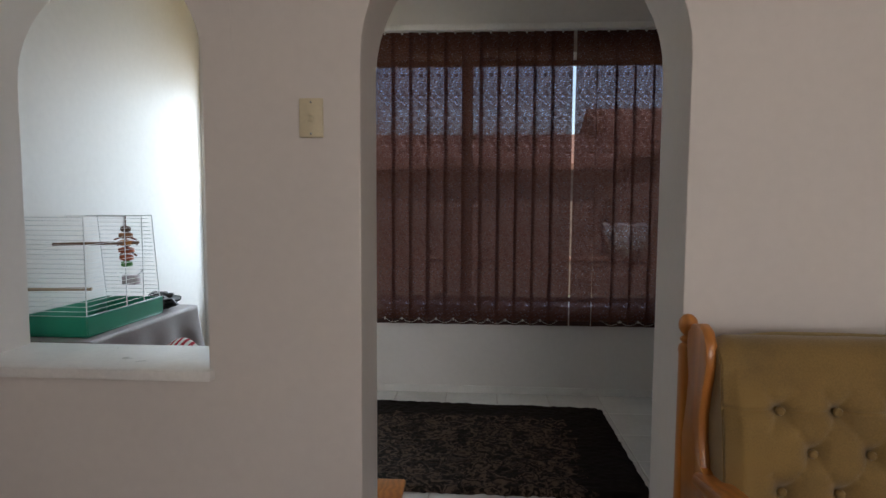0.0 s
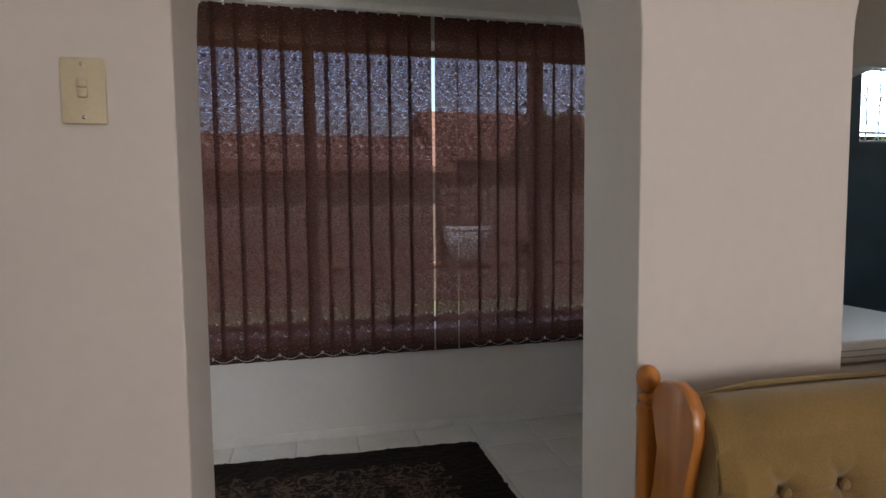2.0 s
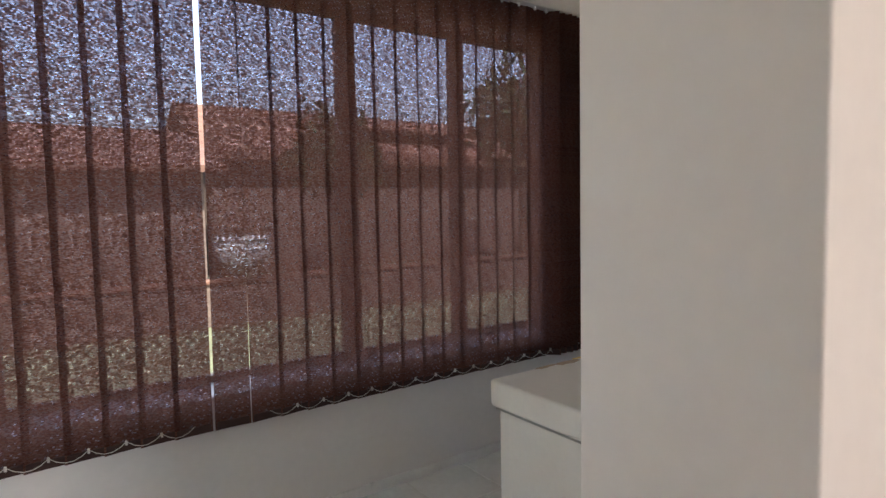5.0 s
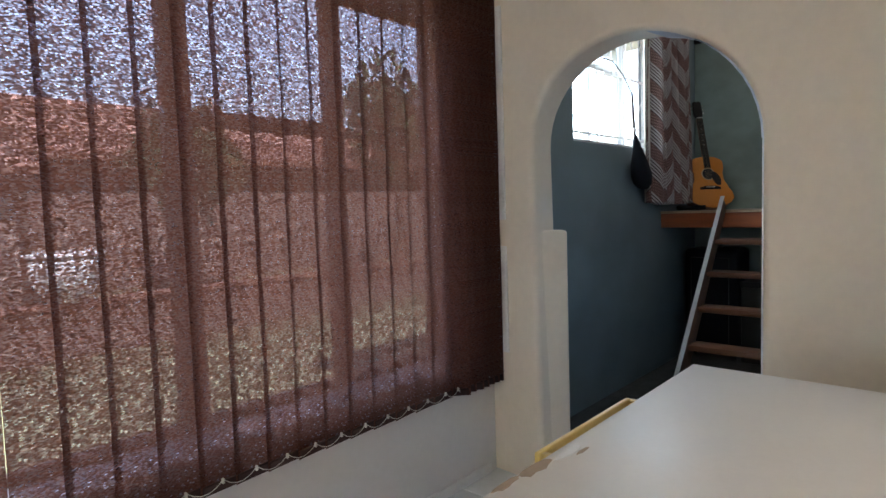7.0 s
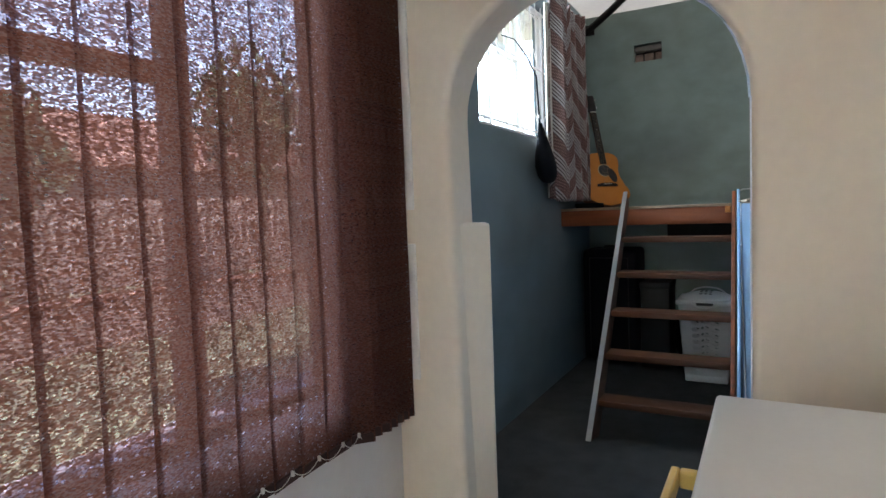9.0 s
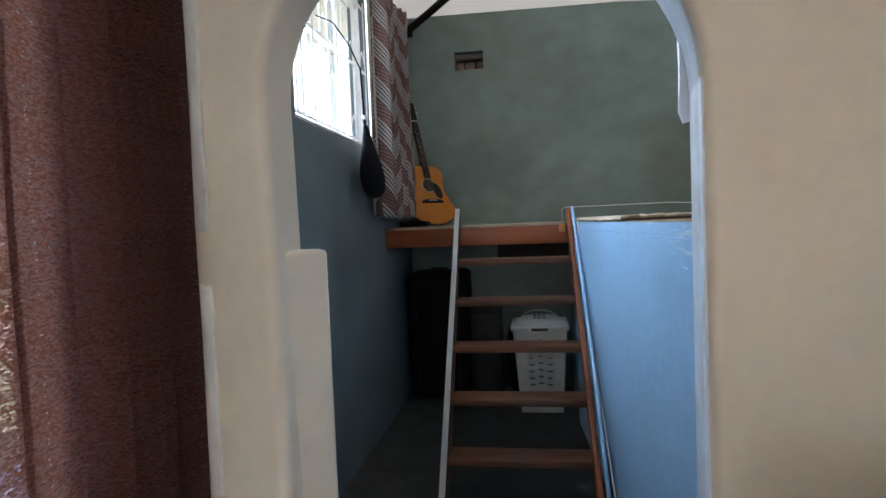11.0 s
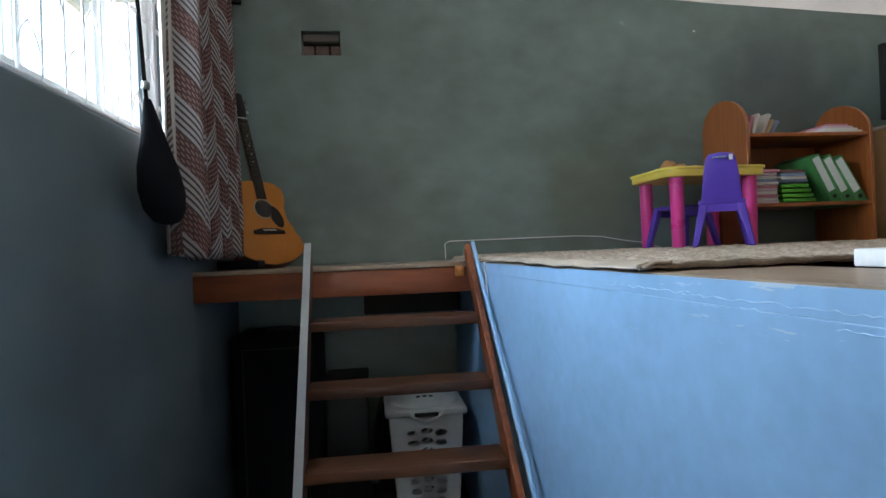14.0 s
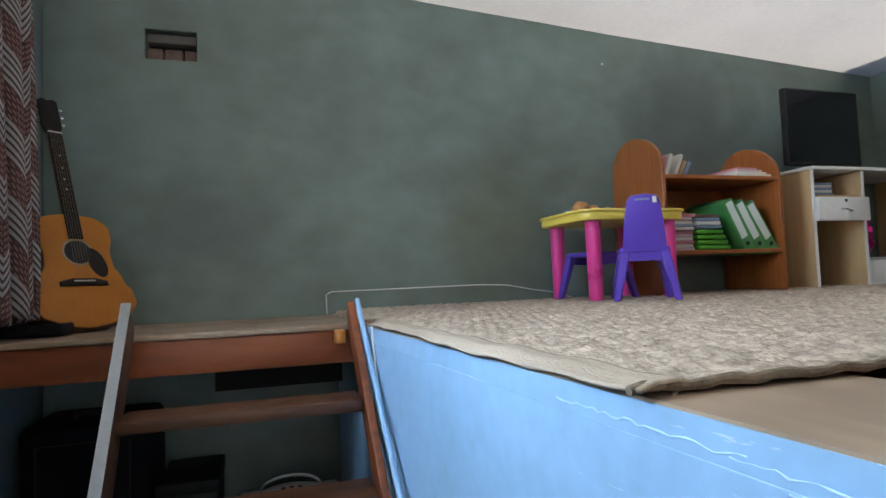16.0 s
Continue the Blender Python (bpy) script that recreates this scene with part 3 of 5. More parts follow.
# burglar bars inside the loft window: scrolled flat iron
bars = thing("burglar_bars", (4.6, 3.92, 1.78), "white-painted iron burglar bars inside the loft window", "window bars")
BAR_PAINT = plain("white_bar_paint", (0.7, 0.7, 0.68), 0.4)
for k in range(13):
    x = 3.88 + k * 0.1175
    part("bar", tube(bmesh.new(), [(x, 3.915, 1.757), (x, 3.915, 2.75)], 0.0045, 6), BAR_PAINT, bars)
    if k < 12:
        for z in (1.88 if k % 2 else 2.05, 2.33 if k % 2 else 2.5):
            pts = [(x, 3.915, z), (x + 0.02, 3.915, z + 0.05), (x + 0.055, 3.915, z + 0.085), (x + 0.09, 3.915, z + 0.05), (x + 0.1175, 3.915, z)]
            part("scroll", tube(bmesh.new(), pts, 0.004, 5), BAR_PAINT, bars)
for z in (1.82, 2.28, 2.7):
    part("cross_bar", boxes((3.85, 5.33, 3.918, 3.924, z, z + 0.016)), BAR_PAINT, bars)

# ---- vertical blind ----
blind = thing("vertical_blind", (1.0, 3.69, 0.48), "brown woven vertical blind with a gap between two slats", "blind")
part("headrail", soft_box(-0.66, 2.77, 3.665, 3.715, 2.388, 2.425, 0.005), WHITE_PAINT, blind, "white aluminium headrail")


def slat_mesh(width, height):
    bm = bmesh.new()
    cols, rows = 6, 14
    g = [[bm.verts.new((width * (i / cols - 0.5), 0.005 * (1 - (2 * i / cols - 1) ** 2) + 0.002 * math.sin(j * 1.3), height * j / rows))
          for i in range(cols + 1)] for j in range(rows + 1)]
    for j in range(rows):
        for i in range(cols):
            bm.faces.new((g[j][i], g[j][i + 1], g[j + 1][i + 1], g[j + 1][i]))
    me = mesh_of("slat", bm, BLIND)
    me.polygons.foreach_set("use_smooth", [True] * len(me.polygons))
    return me


HEM = plain("blind_hem", (0.05, 0.022, 0.018), 0.85)
CHAIN = plain("white_bead_chain", (0.62, 0.6, 0.56), 0.4)
slat_me = slat_mesh(0.138, 1.9)
hem_me = mesh_of("weight_pocket", soft_box(-0.062, 0.062, -0.004, 0.006, 0.0, 0.03, 0.003), HEM)
hook_me = mesh_of("carrier", soft_box(-0.006, 0.006, -0.008, 0.008, 0.0, 0.022, 0.003), WHITE_PAINT)
rng = random.Random(4)
left_set = [0.611 - 0.1145 * k for k in range(11)]
right_set = [0.756] + [0.897 + 0.1167 * k for k in range(14)] + [2.5, 2.55, 2.6, 2.645, 2.69, 2.73, 2.765]
for group_x in (left_set, right_set):
    last = None
    for x in group_x:
        turn = rng.uniform(3, 8) if x < 2.45 else -rng.uniform(26, 40)
        m = pose(x, 3.69 + rng.uniform(-0.002, 0.002), 0.48, 0, 0.4 if x == 0.756 else rng.uniform(-0.06, 0.06), 0.5 if x == 0.756 else turn)
        slat = share("slat", slat_me, m, blind)
        share("weight_pocket", hem_me, m @ pose(0, 0, 0.002), blind)
        share("carrier", hook_me, pose(x, 3.69, 2.37), blind)
        if last is not None and x != 0.897:
            a, c = sorted((last, x))
            pts = [(a + (c - a) * s, 3.676, 0.52 - 0.028 * (1 - (2 * s - 1) ** 2)) for s in (0, 0.2, 0.4, 0.6, 0.8, 1)]
            part("bead_chain", tube(bmesh.new(), pts, 0.0014, 5), CHAIN, blind)
            part("chain_clip", soft_box(x - 0.004, x + 0.004, 3.672, 3.682, 0.507, 0.524, 0.002), CHAIN, blind)
        last = x

# white strip of window reveal beside the blind; its white stands for window light
for z0, z1 in ((1.28, 2.3), (0.62, 1.15)):
    solo("trim_corner_lit", soft_box(2.838, 2.857, 3.635, 3.685, z0, z1, 0.005), WHITE_PAINT, kind="structure")

# ---- partition details ----
switch = thing("light_switch", (-0.408, 1.59, 1.47), "yellowed plastic double light switch on the plaster wall", "switch")
part("plate", soft_box(-0.444, -0.372, 1.582, 1.5935, 1.467, 1.582, 0.004), OLD_CREAM, switch)
for dz in (0.0, 0.018):
    part("rocker", soft_box(-0.416, -0.4, 1.577, 1.583, 1.512 + dz, 1.527 + dz, 0.002), OLD_CREAM, switch)
for z in (1.478, 1.57):
    part("screw", turned(bmesh.new(), [(0.0035, 0), (0.0035, 0.002), (0.001, 0.003)], 8, (-0.408, 0, 0)), CHROME, switch).matrix_basis = pose(0, 1.583, z, 90)
solo("sill_niche", soft_box(-1.6, -0.725, 1.565, 1.885, 0.722, 0.757, 0.008), WHITE_PAINT, kind="structure")

# ---- loft: platform, panel, stair ----
def edge_y(x):
    return 2.465 + 0.062 * (x - 3.0)


def edge_slab(x0, x1, back, z0, z1, off=0.0):
    return slab([(x0, edge_y(x0) + off), (x1, edge_y(x1) + off), (x1, back), (x0, back)], z1 - z0, "z", z0)


solo("floor_loft_deck", edge_slab(X2F, 5.2, -1.02, 1.1, ZP - 0.056, -0.022), BEAM, kind="structure", smooth=False)
deck = solo("floor_loft", edge_slab(X2F, 5.2, 2.2, ZP - 0.01, ZP - 0.006, -0.003), LAMINATE, kind="structure", smooth=False)
solo("floor_loft_back", boxes((5.2, XB, -1.02, 2.585, 1.225, ZP + 0.006), (5.2, XB, 2.585, 3.8, 1.225, 1.256)), LAMINATE, kind="structure")
# blue face of the platform, with the painted board that closes the deck
solo("trim_platform_edge", edge_slab(X2F, 5.2, 2.3, ZP - 0.0515, ZP - 0.0102, 0.0), PANEL_BLUE, kind="structure", smooth=False)
panel = solo("wall_platform_face", slab([(X2F, edge_y(X2F)), (5.2, edge_y(5.2)), (5.2, edge_y(5.2) - 0.02), (X2F, edge_y(X2F) - 0.02)], ZP - 0.052, "z", 0.0),
             PANEL_BLUE, kind="structure", bevel=0.0012, smooth=False)
solo("wall_under_loft", boxes((5.18, XB, 2.56, 2.585, 0.0, 1.22)), PANEL_BLUE, kind="structure")
rng = random.Random(12)
CRACK = plain("pale_blue_lifted_paint", (0.4, 0.6, 0.8), 0.4, bump=0.4)
for x0, x1, z in ((3.0, 3.2, 1.235), (3.24, 3.62, 1.227), (3.6, 3.92, 1.229), (3.08, 3.3, 1.206), (3.4, 3.47, 1.215), (3.15, 3.2, 1.17), (3.52, 3.56, 1.212), (3.05, 3.12, 1.14)):
    n_pts = max(4, int((x1 - x0) / 0.012))
    xs = [x0 + (x1 - x0) * k / n_pts for k in range(n_pts + 1)]
    part("paint_crack", tube(bmesh.new(), [(x, edge_y(x) + 0.0005, z + rng.uniform(-0.003, 0.003)) for x in xs], [rng.uniform(0.0002, 0.0017) for x in xs], 6), CRACK, panel)
FLAKE = plain("pale_flaked_paint", (0.62, 0.6, 0.56), 0.4, bump=0.5)
# landing beam and trim
beam = thing("landing_beam", (5.22, 3.2, 1.13), "red-brown timber beam carrying the landing", "beam")
part("face_board", soft_box(5.195, 5.235, 2.6, 3.8, 1.13, 1.243, 0.005), BEAM, beam)
part("cleat", soft_box(5.15, 5.195, 2.655, 2.69, 1.2, 1.245, 0.004), PINE, beam, "pale pine cleat")
part("lip", soft_box(5.185, 5.24, 2.6, 3.8, 1.243, 1.262, 0.004), LAMINATE, beam)

stair = thing("loft_stair", (4.5, 2.95, 0.0), "steep open timber stair with a white-edged stringer", "stair")
FOOT, TOP = Vector((3.96, 0, -0.0)), Vector((5.165, 0, 1.315))


def stringer(y0, y1, half=0.05):
    d = (TOP - FOOT).normalized()
    nrm = Vector((-d.z, 0, d.x)) * half
    pts = [(p.x, p.z) for p in (FOOT + nrm, FOOT + Vector((0.14, 0, 0)), TOP - nrm - d * 0.07, TOP - nrm * 0.8, TOP + nrm)]
    return slab(pts, y1 - y0, "y", y0, 0.004)


def skew(bm):
    for v in bm.verts:
        v.co.y -= 0.036 * max(0.0, 1 - v.co.z / 1.315)
    return bm


part("stringer", skew(stringer(3.303, 3.327)), TREAD, stair)
part("stringer", skew(stringer(2.624, 2.648, 0.036)), BEAM, stair)
d = (TOP - FOOT).normalized()
nrm = Vector((-d.z, 0, d.x)) * 0.05
for y0, y1 in ((3.301, 3.329),):
    a, c = FOOT + nrm, TOP + nrm
    bm = bmesh.new()
    o = nrm.normalized()
    ring = [[bm.verts.new((p.x + o.x * h, y, p.z + o.z * h)) for y, h in ((y0, 0.001), (y1, 0.001), (y1, 0.006), (y0, 0.006))] for p in (a, c + d * 0.02)]
    for k in range(4):
        bm.faces.new((ring[0][k], ring[0][(k + 1) % 4], ring[1][(k + 1) % 4], ring[1][k]))
    bm.faces.new(ring[0]), bm.faces.new(ring[1])
    part("edge_paint", skew(bm), plain("grey_white_paint", (0.36, 0.36, 0.35), 0.5), stair, "white-painted stringer edge")
# pale nosing plate on the panel-side stringer
part("guard_strip", tube(bmesh.new(), [(3.91, 2.572, 0.04), (4.43, 2.586, 0.63), (5.155, 2.612, 1.345)], 0.0088, 8), PANEL_BLUE, stair, "pale blue rounded edge strip")
for k, z in enumerate((1.06, 0.848, 0.633, 0.415, 0.2)):
    x = 3.96 + (z / 1.315) * 1.205
    part("tread", skew(soft_box(x - 0.035, x + 0.115, 2.648, 3.303, z - 0.036, z, 0.006)), TREAD, stair)
# cable down the panel beside the stair
cable = thing("white_cable", (5.1, 2.6, 0.0), "thin white cable running down beside the stair", "cable")
part("cord", tube(bmesh.new(), [(5.0, edge_y(5.0) + 0.004, 1.262), (4.95, edge_y(4.95) + 0.006, 1.12), (4.74, edge_y(4.74) + 0.01, 0.84), (4.5, edge_y(4.5) + 0.008, 0.55), (4.2, edge_y(4.2) + 0.01, 0.25), (3.96, edge_y(3.96) + 0.012, 0.01)], 0.0035, 6), WHITE_PAINT, cable)
wall_cable = thing("wall_cable", (5.975, 2.0, 1.26), "thin white cable clipped along the loft wall", "cable")
part("cord", tube(bmesh.new(), [(5.979, 2.632, 1.26), (5.979, 2.634, 1.35), (5.979, 2.61, 1.364), (5.978, 2.2, 1.366), (5.977, 1.86, 1.368), (5.976, 1.7, 1.36), (5.96, 1.55, 1.33), (5.95, 1.45, 1.315), (5.95, 1.3, 1.27)], 0.0028, 6), WHITE_PAINT, wall_cable)

# vent hole: rough brick behind, broken lip
vent = thing("brick_vent", (6.04, 3.29, 2.44), "broken air brick set in the loft wall", "vent")
for k in range(3):
    part("brick", soft_box(6.05, 6.095, 3.17 + 0.085 * k, 3.245 + 0.085 * k, 2.435, 2.515, 0.006), BRICK_OUT, vent)
part("slab_piece", soft_box(6.02, 6.095, 3.19, 3.4, 2.53, 2.575, 0.01), plain("dusty_stone", (0.2, 0.18, 0.16), 0.9), vent)
# dark sheet closes the hole, its colour in place of deep shade
part("shade_backing", boxes((6.096, 6.1, 3.15, 3.44, 2.4, 2.6)), DARK_WOOD, vent)
solo("wall_hook", turned(bmesh.new(), [(0.006, 0), (0.006, 0.006), (0.002, 0.008)], 10), WHITE_PAINT, "small white wall plug in the loft wall", "plug").matrix_basis = pose(5.984, 1.056, 2.588, 0, -90)

# built-out white step on the arch's jamb, pale gloss on the other jamb
bm = slab([(X2N + 0.085, 3.484), (X2F + 0.044, 3.396), (X2F + 0.044, 3.51), (X2N + 0.085, 3.51)], 1.228, "z", -0.005)
solo("trim_jamb_step", bm, ARCH_PLASTER, kind="structure", bevel=0.02)
bm = slab([(X2N + 0.014, 2.4985), (X2N + 0.035, 2.4985), (X2F + 0.003, 2.4757), (X2F + 0.003, 2.4715), (X2N + 0.035, 2.4935), (X2N + 0.014, 2.4935)], 1.562, "z", -0.005)
solo("trim_jamb_gloss", bm, JAMB_BLUE, kind="structure", smooth=False)
bm = bmesh.new()
arc = [(2.9875 - 0.4845 * math.cos(math.pi * k / 24), 1.585 + 0.442 * math.sin(math.pi * k / 24) - 0.03 * math.cos(math.pi * k / 24)) for k in range(0, 12)]
ring = [[bm.verts.new((X2N + 0.018 + 0.05 * (y - 2.46), y - 0.001, z)), bm.verts.new((X2F + 0.003 + 0.05 * (y - 2.46), y - 0.0265, z))] for y, z in arc]
for a, c in zip(ring, ring[1:]):
    bm.faces.new((a[0], a[1], c[1], c[0]))
bmesh.ops.solidify(bm, geom=bm.faces[:], thickness=0.003)
solo("trim_arch_gloss", bm, JAMB_BLUE, kind="structure")
solo("trim_jamb_plate", slab([(2.455, 1.5), (2.49, 1.492), (2.5, 1.52), (2.497, 1.62), (2.505, 1.9), (2.455, 1.9)], 0.012, "x", 2.984, 0.003), JAMB_BLUE, kind="structure")

# white board lying on the loft floor
solo("white_board", soft_box(3.02, 3.6, 2.1, 2.19, ZP - 0.005, ZP + 0.027, 0.004), WHITE_PAINT, "white-painted board lying on the loft floor", "board")


# jute rug
def jute(u, v):
    x = 3.735 + 2.2 * u
    y = -0.7 + (edge_y(x) - 0.03 + 0.7) * v
    x += 0.006 * math.sin(5 * y)
    y += 0.008 * math.sin(7 * x)
    braid = 0.004 * abs(math.sin((y + 0.35 * x) * 95)) + 0.006 * abs(math.sin(x * 70 - y * 46))
    knob = 0.005 * max(0, noise.noise((x * 24, y * 24, 2.0)) - 0.15) + 0.009 * max(0, noise.noise((x * 62, y * 44, 5.0)))
    braid *= min(1.0, 0.15 + 25 * (1 - v))
    z = ZP + 0.001 + braid + 0.003 * max(0.0, noise.noise((x * 7, y * 7, 0.3)) - 0.15) + knob * min(1.0, 40 * u, 40 * (1 - v))
    if v > 0.993:
        z -= 0.012
    return (x, y, z)


jr = sheet("jute_rug", jute, 300, 420, 2.2, 3.25, JUTE, thick=0.006, label="natural braided jute rug with worn knobbly pile", category="rug")
rope = []
for k in range(161):
    y = -0.68 + (edge_y(3.735) + 0.012 + 0.68) * k / 160
    rope.append((3.735 + 0.006 * math.sin(5 * y) + 0.003 * math.sin(k * 2.1), y + 0.008 * math.sin(7 * 3.735), ZP + 0.005 + 0.002 * math.sin(k * 1.4)))
part("braided_edge", tube(bmesh.new(), rope, [0.006 + 0.0015 * (k % 2) for k in range(161)], 8), mat("dark_jute_rope", (0.2, 0.155, 0.11), 0.95, 20, 0.2, 0.8, 140), jr, "dark braided rope edge")



def hem_at(u, v):
    # flat woven tape that hangs a little over the platform's edge
    x = 3.722 + 1.26 * u
    over = 0.012 + 0.004 * math.sin(9 * x) + 0.002 * math.sin(23 * x)
    y = edge_y(x) - 0.045 + (0.045 + over) * v
    drop = (0.008 + 0.006 * math.sin(math.pi * min(1, 1.6 * u))) * max(0, v - 0.6) / 0.4
    return (x, y, ZP + 0.011 + 0.002 * math.sin(31 * x) - drop - 0.004 * max(0.0, u - 0.7))


sheet("hem_tape", hem_at, 120, 10, 1.26, 0.07, mat("woven_tape", (0.43, 0.35, 0.27), 0.95, 9, 0.1, 0.6, 320, stretch=(0.4, 1, 1)), jr, 0.005, label="flat woven jute hem tape")
# ---- loft furniture ----
# child's table
kt = thing("childrens_table", (5.64, 1.28, ZP + 0.018), "yellow plastic childrens table with pink legs", "table")
outline = []
for cx, cy, a0 in ((5.79, 1.5, 0), (5.47, 1.5, 90), (5.47, 1.09, 180), (5.79, 1.09, 270)):
    for k in range(5):
        a = radians(a0 + 22.5 * k)
        outline.append((cx + 0.07 * math.cos(a), cy + 0.07 * math.sin(a)))
part("tabletop", slab(outline, 0.05, "z", 1.64, 0.006), YELLOW, kt)
part("rim", slab([(5.63 + (x - 5.63) * 1.03, 1.295 + (y - 1.295) * 1.03) for x, y in outline], 0.014, "z", 1.676, 0.005), YELLOW, kt)
for lx in (5.465, 5.8):
    for ly in (1.09, 1.49):
        part("leg", turned(bmesh.new(), [(0.029, 0), (0.032, 0.01), (0.036, 0.38)], 16, (lx, ly, ZP + 0.014)), PINK, kt)


# child's chair
def kid_chair(name, cx, cy, turn, label, with_back=True):
    base = thing(name, (cx, cy, ZP + 0.016), label, "chair" if with_back else "stool")
    rot = Matrix.Translation((cx, cy, ZP + 0.016)) @ pose(0, 0, 0, 0, 0, turn) @ Matrix.Diagonal((0.78, 0.86, 1.0, 1.0))

    def at(bm):
        bmesh.ops.transform(bm, matrix=rot, verts=bm.verts[:])
        return bm
    part("seat", at(soft_box(-0.13, 0.13, -0.13, 0.12, 0.2, 0.222, 0.01)), PURPLE, base)
    part("apron", at(boxes((-0.125, 0.125, -0.125, -0.117, 0.165, 0.2), (-0.125, -0.117, -0.12, 0.11, 0.165, 0.2), (0.117, 0.125, -0.12, 0.11, 0.165, 0.2))), PURPLE, base)
    for sx in (-1, 1):
        for sy in (-1, 1):
            bm = bmesh.new()
            lo = [(sx * 0.155 - 0.018, sy * 0.15 - 0.016), (sx * 0.155 + 0.018, sy * 0.15 - 0.016), (sx * 0.155 + 0.018, sy * 0.15 + 0.016), (sx * 0.155 - 0.018, sy * 0.15 + 0.016)]
            hi = [(sx * 0.1 - 0.026, sy * 0.105 - 0.022), (sx * 0.1 + 0.026, sy * 0.105 - 0.022), (sx * 0.1 + 0.026, sy * 0.105 + 0.022), (sx * 0.1 - 0.026, sy * 0.105 + 0.022)]
            a = [bm.verts.new((x, y, 0)) for x, y in lo]
            b = [bm.verts.new((x, y, 0.205)) for x, y in hi]
            bm.faces.new(a[::-1]), bm.faces.new(b)
            for k in range(4):
                bm.faces.new((a[k], a[(k + 1) % 4], b[(k + 1) % 4], b[k]))
            part("leg", at(bm), PURPLE, base, bevel=0.006)
    if with_back:
        pts = [(-0.115, 0.2), (0.115, 0.2), (0.1, 0.33), (0.082, 0.415), (0.065, 0.433), (0.0, 0.44), (-0.065, 0.433), (-0.082, 0.415), (-0.1, 0.33)]
        bm = slab(pts, 0.014, "y", -0.135, 0.005)
        for v in bm.verts:
            v.co.y -= 0.18 * (v.co.z - 0.2) - 0.6 * v.co.x ** 2
        back = part("backrest", at(bm), PURPLE, base)
        part("sticker", at(boxes((0.045, 0.065, -0.19, -0.181, 0.40, 0.425))), PAPERS[0], base, "small white sticker")
        part("print", at(boxes((-0.045, 0.03, -0.1885, -0.1815, 0.412, 0.42))), PAPERS[2], base)
    return base


kid_chair("childrens_chair", 5.315, 1.345, -121, "purple moulded plastic childrens chair pushed under the table")
kid_chair("childrens_stool", 5.66, 1.36, 12, "purple plastic childrens stool tucked under the table", False)

# toy on the table
toy = thing("soft_toy", (5.78, 1.36, 1.69), "small golden soft toy lying on the childrens table", "toy")
FUR = plain("golden_plush", (0.5, 0.24, 0.09), 0.95, bump=0.8, fine=120)
bm = bmesh.new()
for cx, cy, r in ((5.76, 1.37, 0.045), (5.76, 1.3, 0.034), (5.73, 1.24, 0.026), (5.78, 1.41, 0.022)):
    s = bmesh.ops.create_icosphere(bm, subdivisions=3, radius=r, matrix=Matrix.Translation((cx, cy, 1.69 + r * 0.8)))
    for v in s["verts"]:
        v.co += 0.25 * r * noise.noise(v.co * 60) * (v.co - Vector((cx, cy, 1.69 + r * 0.8))).normalized()
part("body", bm, FUR, toy)
part("cloth_scrap", soft_box(5.72, 5.75, 1.43, 1.47, 1.69, 1.72, 0.006), plain("pale_blue_cloth", (0.3, 0.5, 0.62), 0.9), toy, "pale blue cloth")

# bookshelf
bs = thing("bookcase", (5.75, 0.68, ZP + 0.006), "orange stained wooden bookcase with round-topped sides, half full", "bookcase")


def side_board(y, low):
    pts = [(5.55, ZP + 0.008), (5.97, ZP + 0.008), (5.97, 1.95 - low)]
    pts += [(5.785 + (0.185 if a < math.pi / 2 else 0.235) * math.cos(a), 1.94 - low + 0.172 * math.sin(a) - 0.03 * (a / math.pi) ** 2) for a in (math.pi * k / 14 for k in range(1, 14))]
    pts += [(5.55, 1.905 - low)]
    bm = bmesh.new()
    lo = [bm.verts.new((x, y, z)) for x, z in pts]
    hi = [bm.verts.new((x, y + 0.02, z)) for x, z in pts]
    bm.faces.new(lo), bm.faces.new(hi[::-1])
    for k in range(len(pts)):
        bm.faces.new((lo[k], lo[(k + 1) % len(pts)], hi[(k + 1) % len(pts)], hi[k]))
    return bm


for y, low in ((0.285, 0.035), (1.015, 0.0)):
    part("side_panel", side_board(y, low), SHELF_WOOD, bs, bevel=0.003)
for z in (1.88, 1.5):
    part("shelf", soft_box(5.555, 5.965, 0.305, 1.015, z - 0.02, z, 0.003), SHELF_WOOD, bs)
part("back_panel", boxes((5.955, 5.965, 0.305, 1.015, 1.5, 1.88)), SHELF_WOOD, bs)


def book(name, x0, x1, y0, y1, z0, z1, material, label, tilt=0.0, lean_at=None, group="books on the bookcase"):
    ob = thing(name, (x0, y0, z0), label, "book", group)
    m = Matrix.Translation((0, y0, z0)) @ pose(0, 0, 0, tilt) @ Matrix.Translation((0, -y0, -z0))
    c = soft_box(x0, x1, y0, y1, z0, z1, 0.0025)
    p = boxes((x0 + 0.004, x1 + 0.002, y0 + 0.002, y1 - 0.002, z0 + 0.003, z1 - 0.002))
    for bmx in (c, p):
        bmesh.ops.transform(bmx, matrix=m, verts=bmx.verts[:])
    part("cover", c, material, ob)
    part("pages", p, PAPERS[0], ob)
    return ob


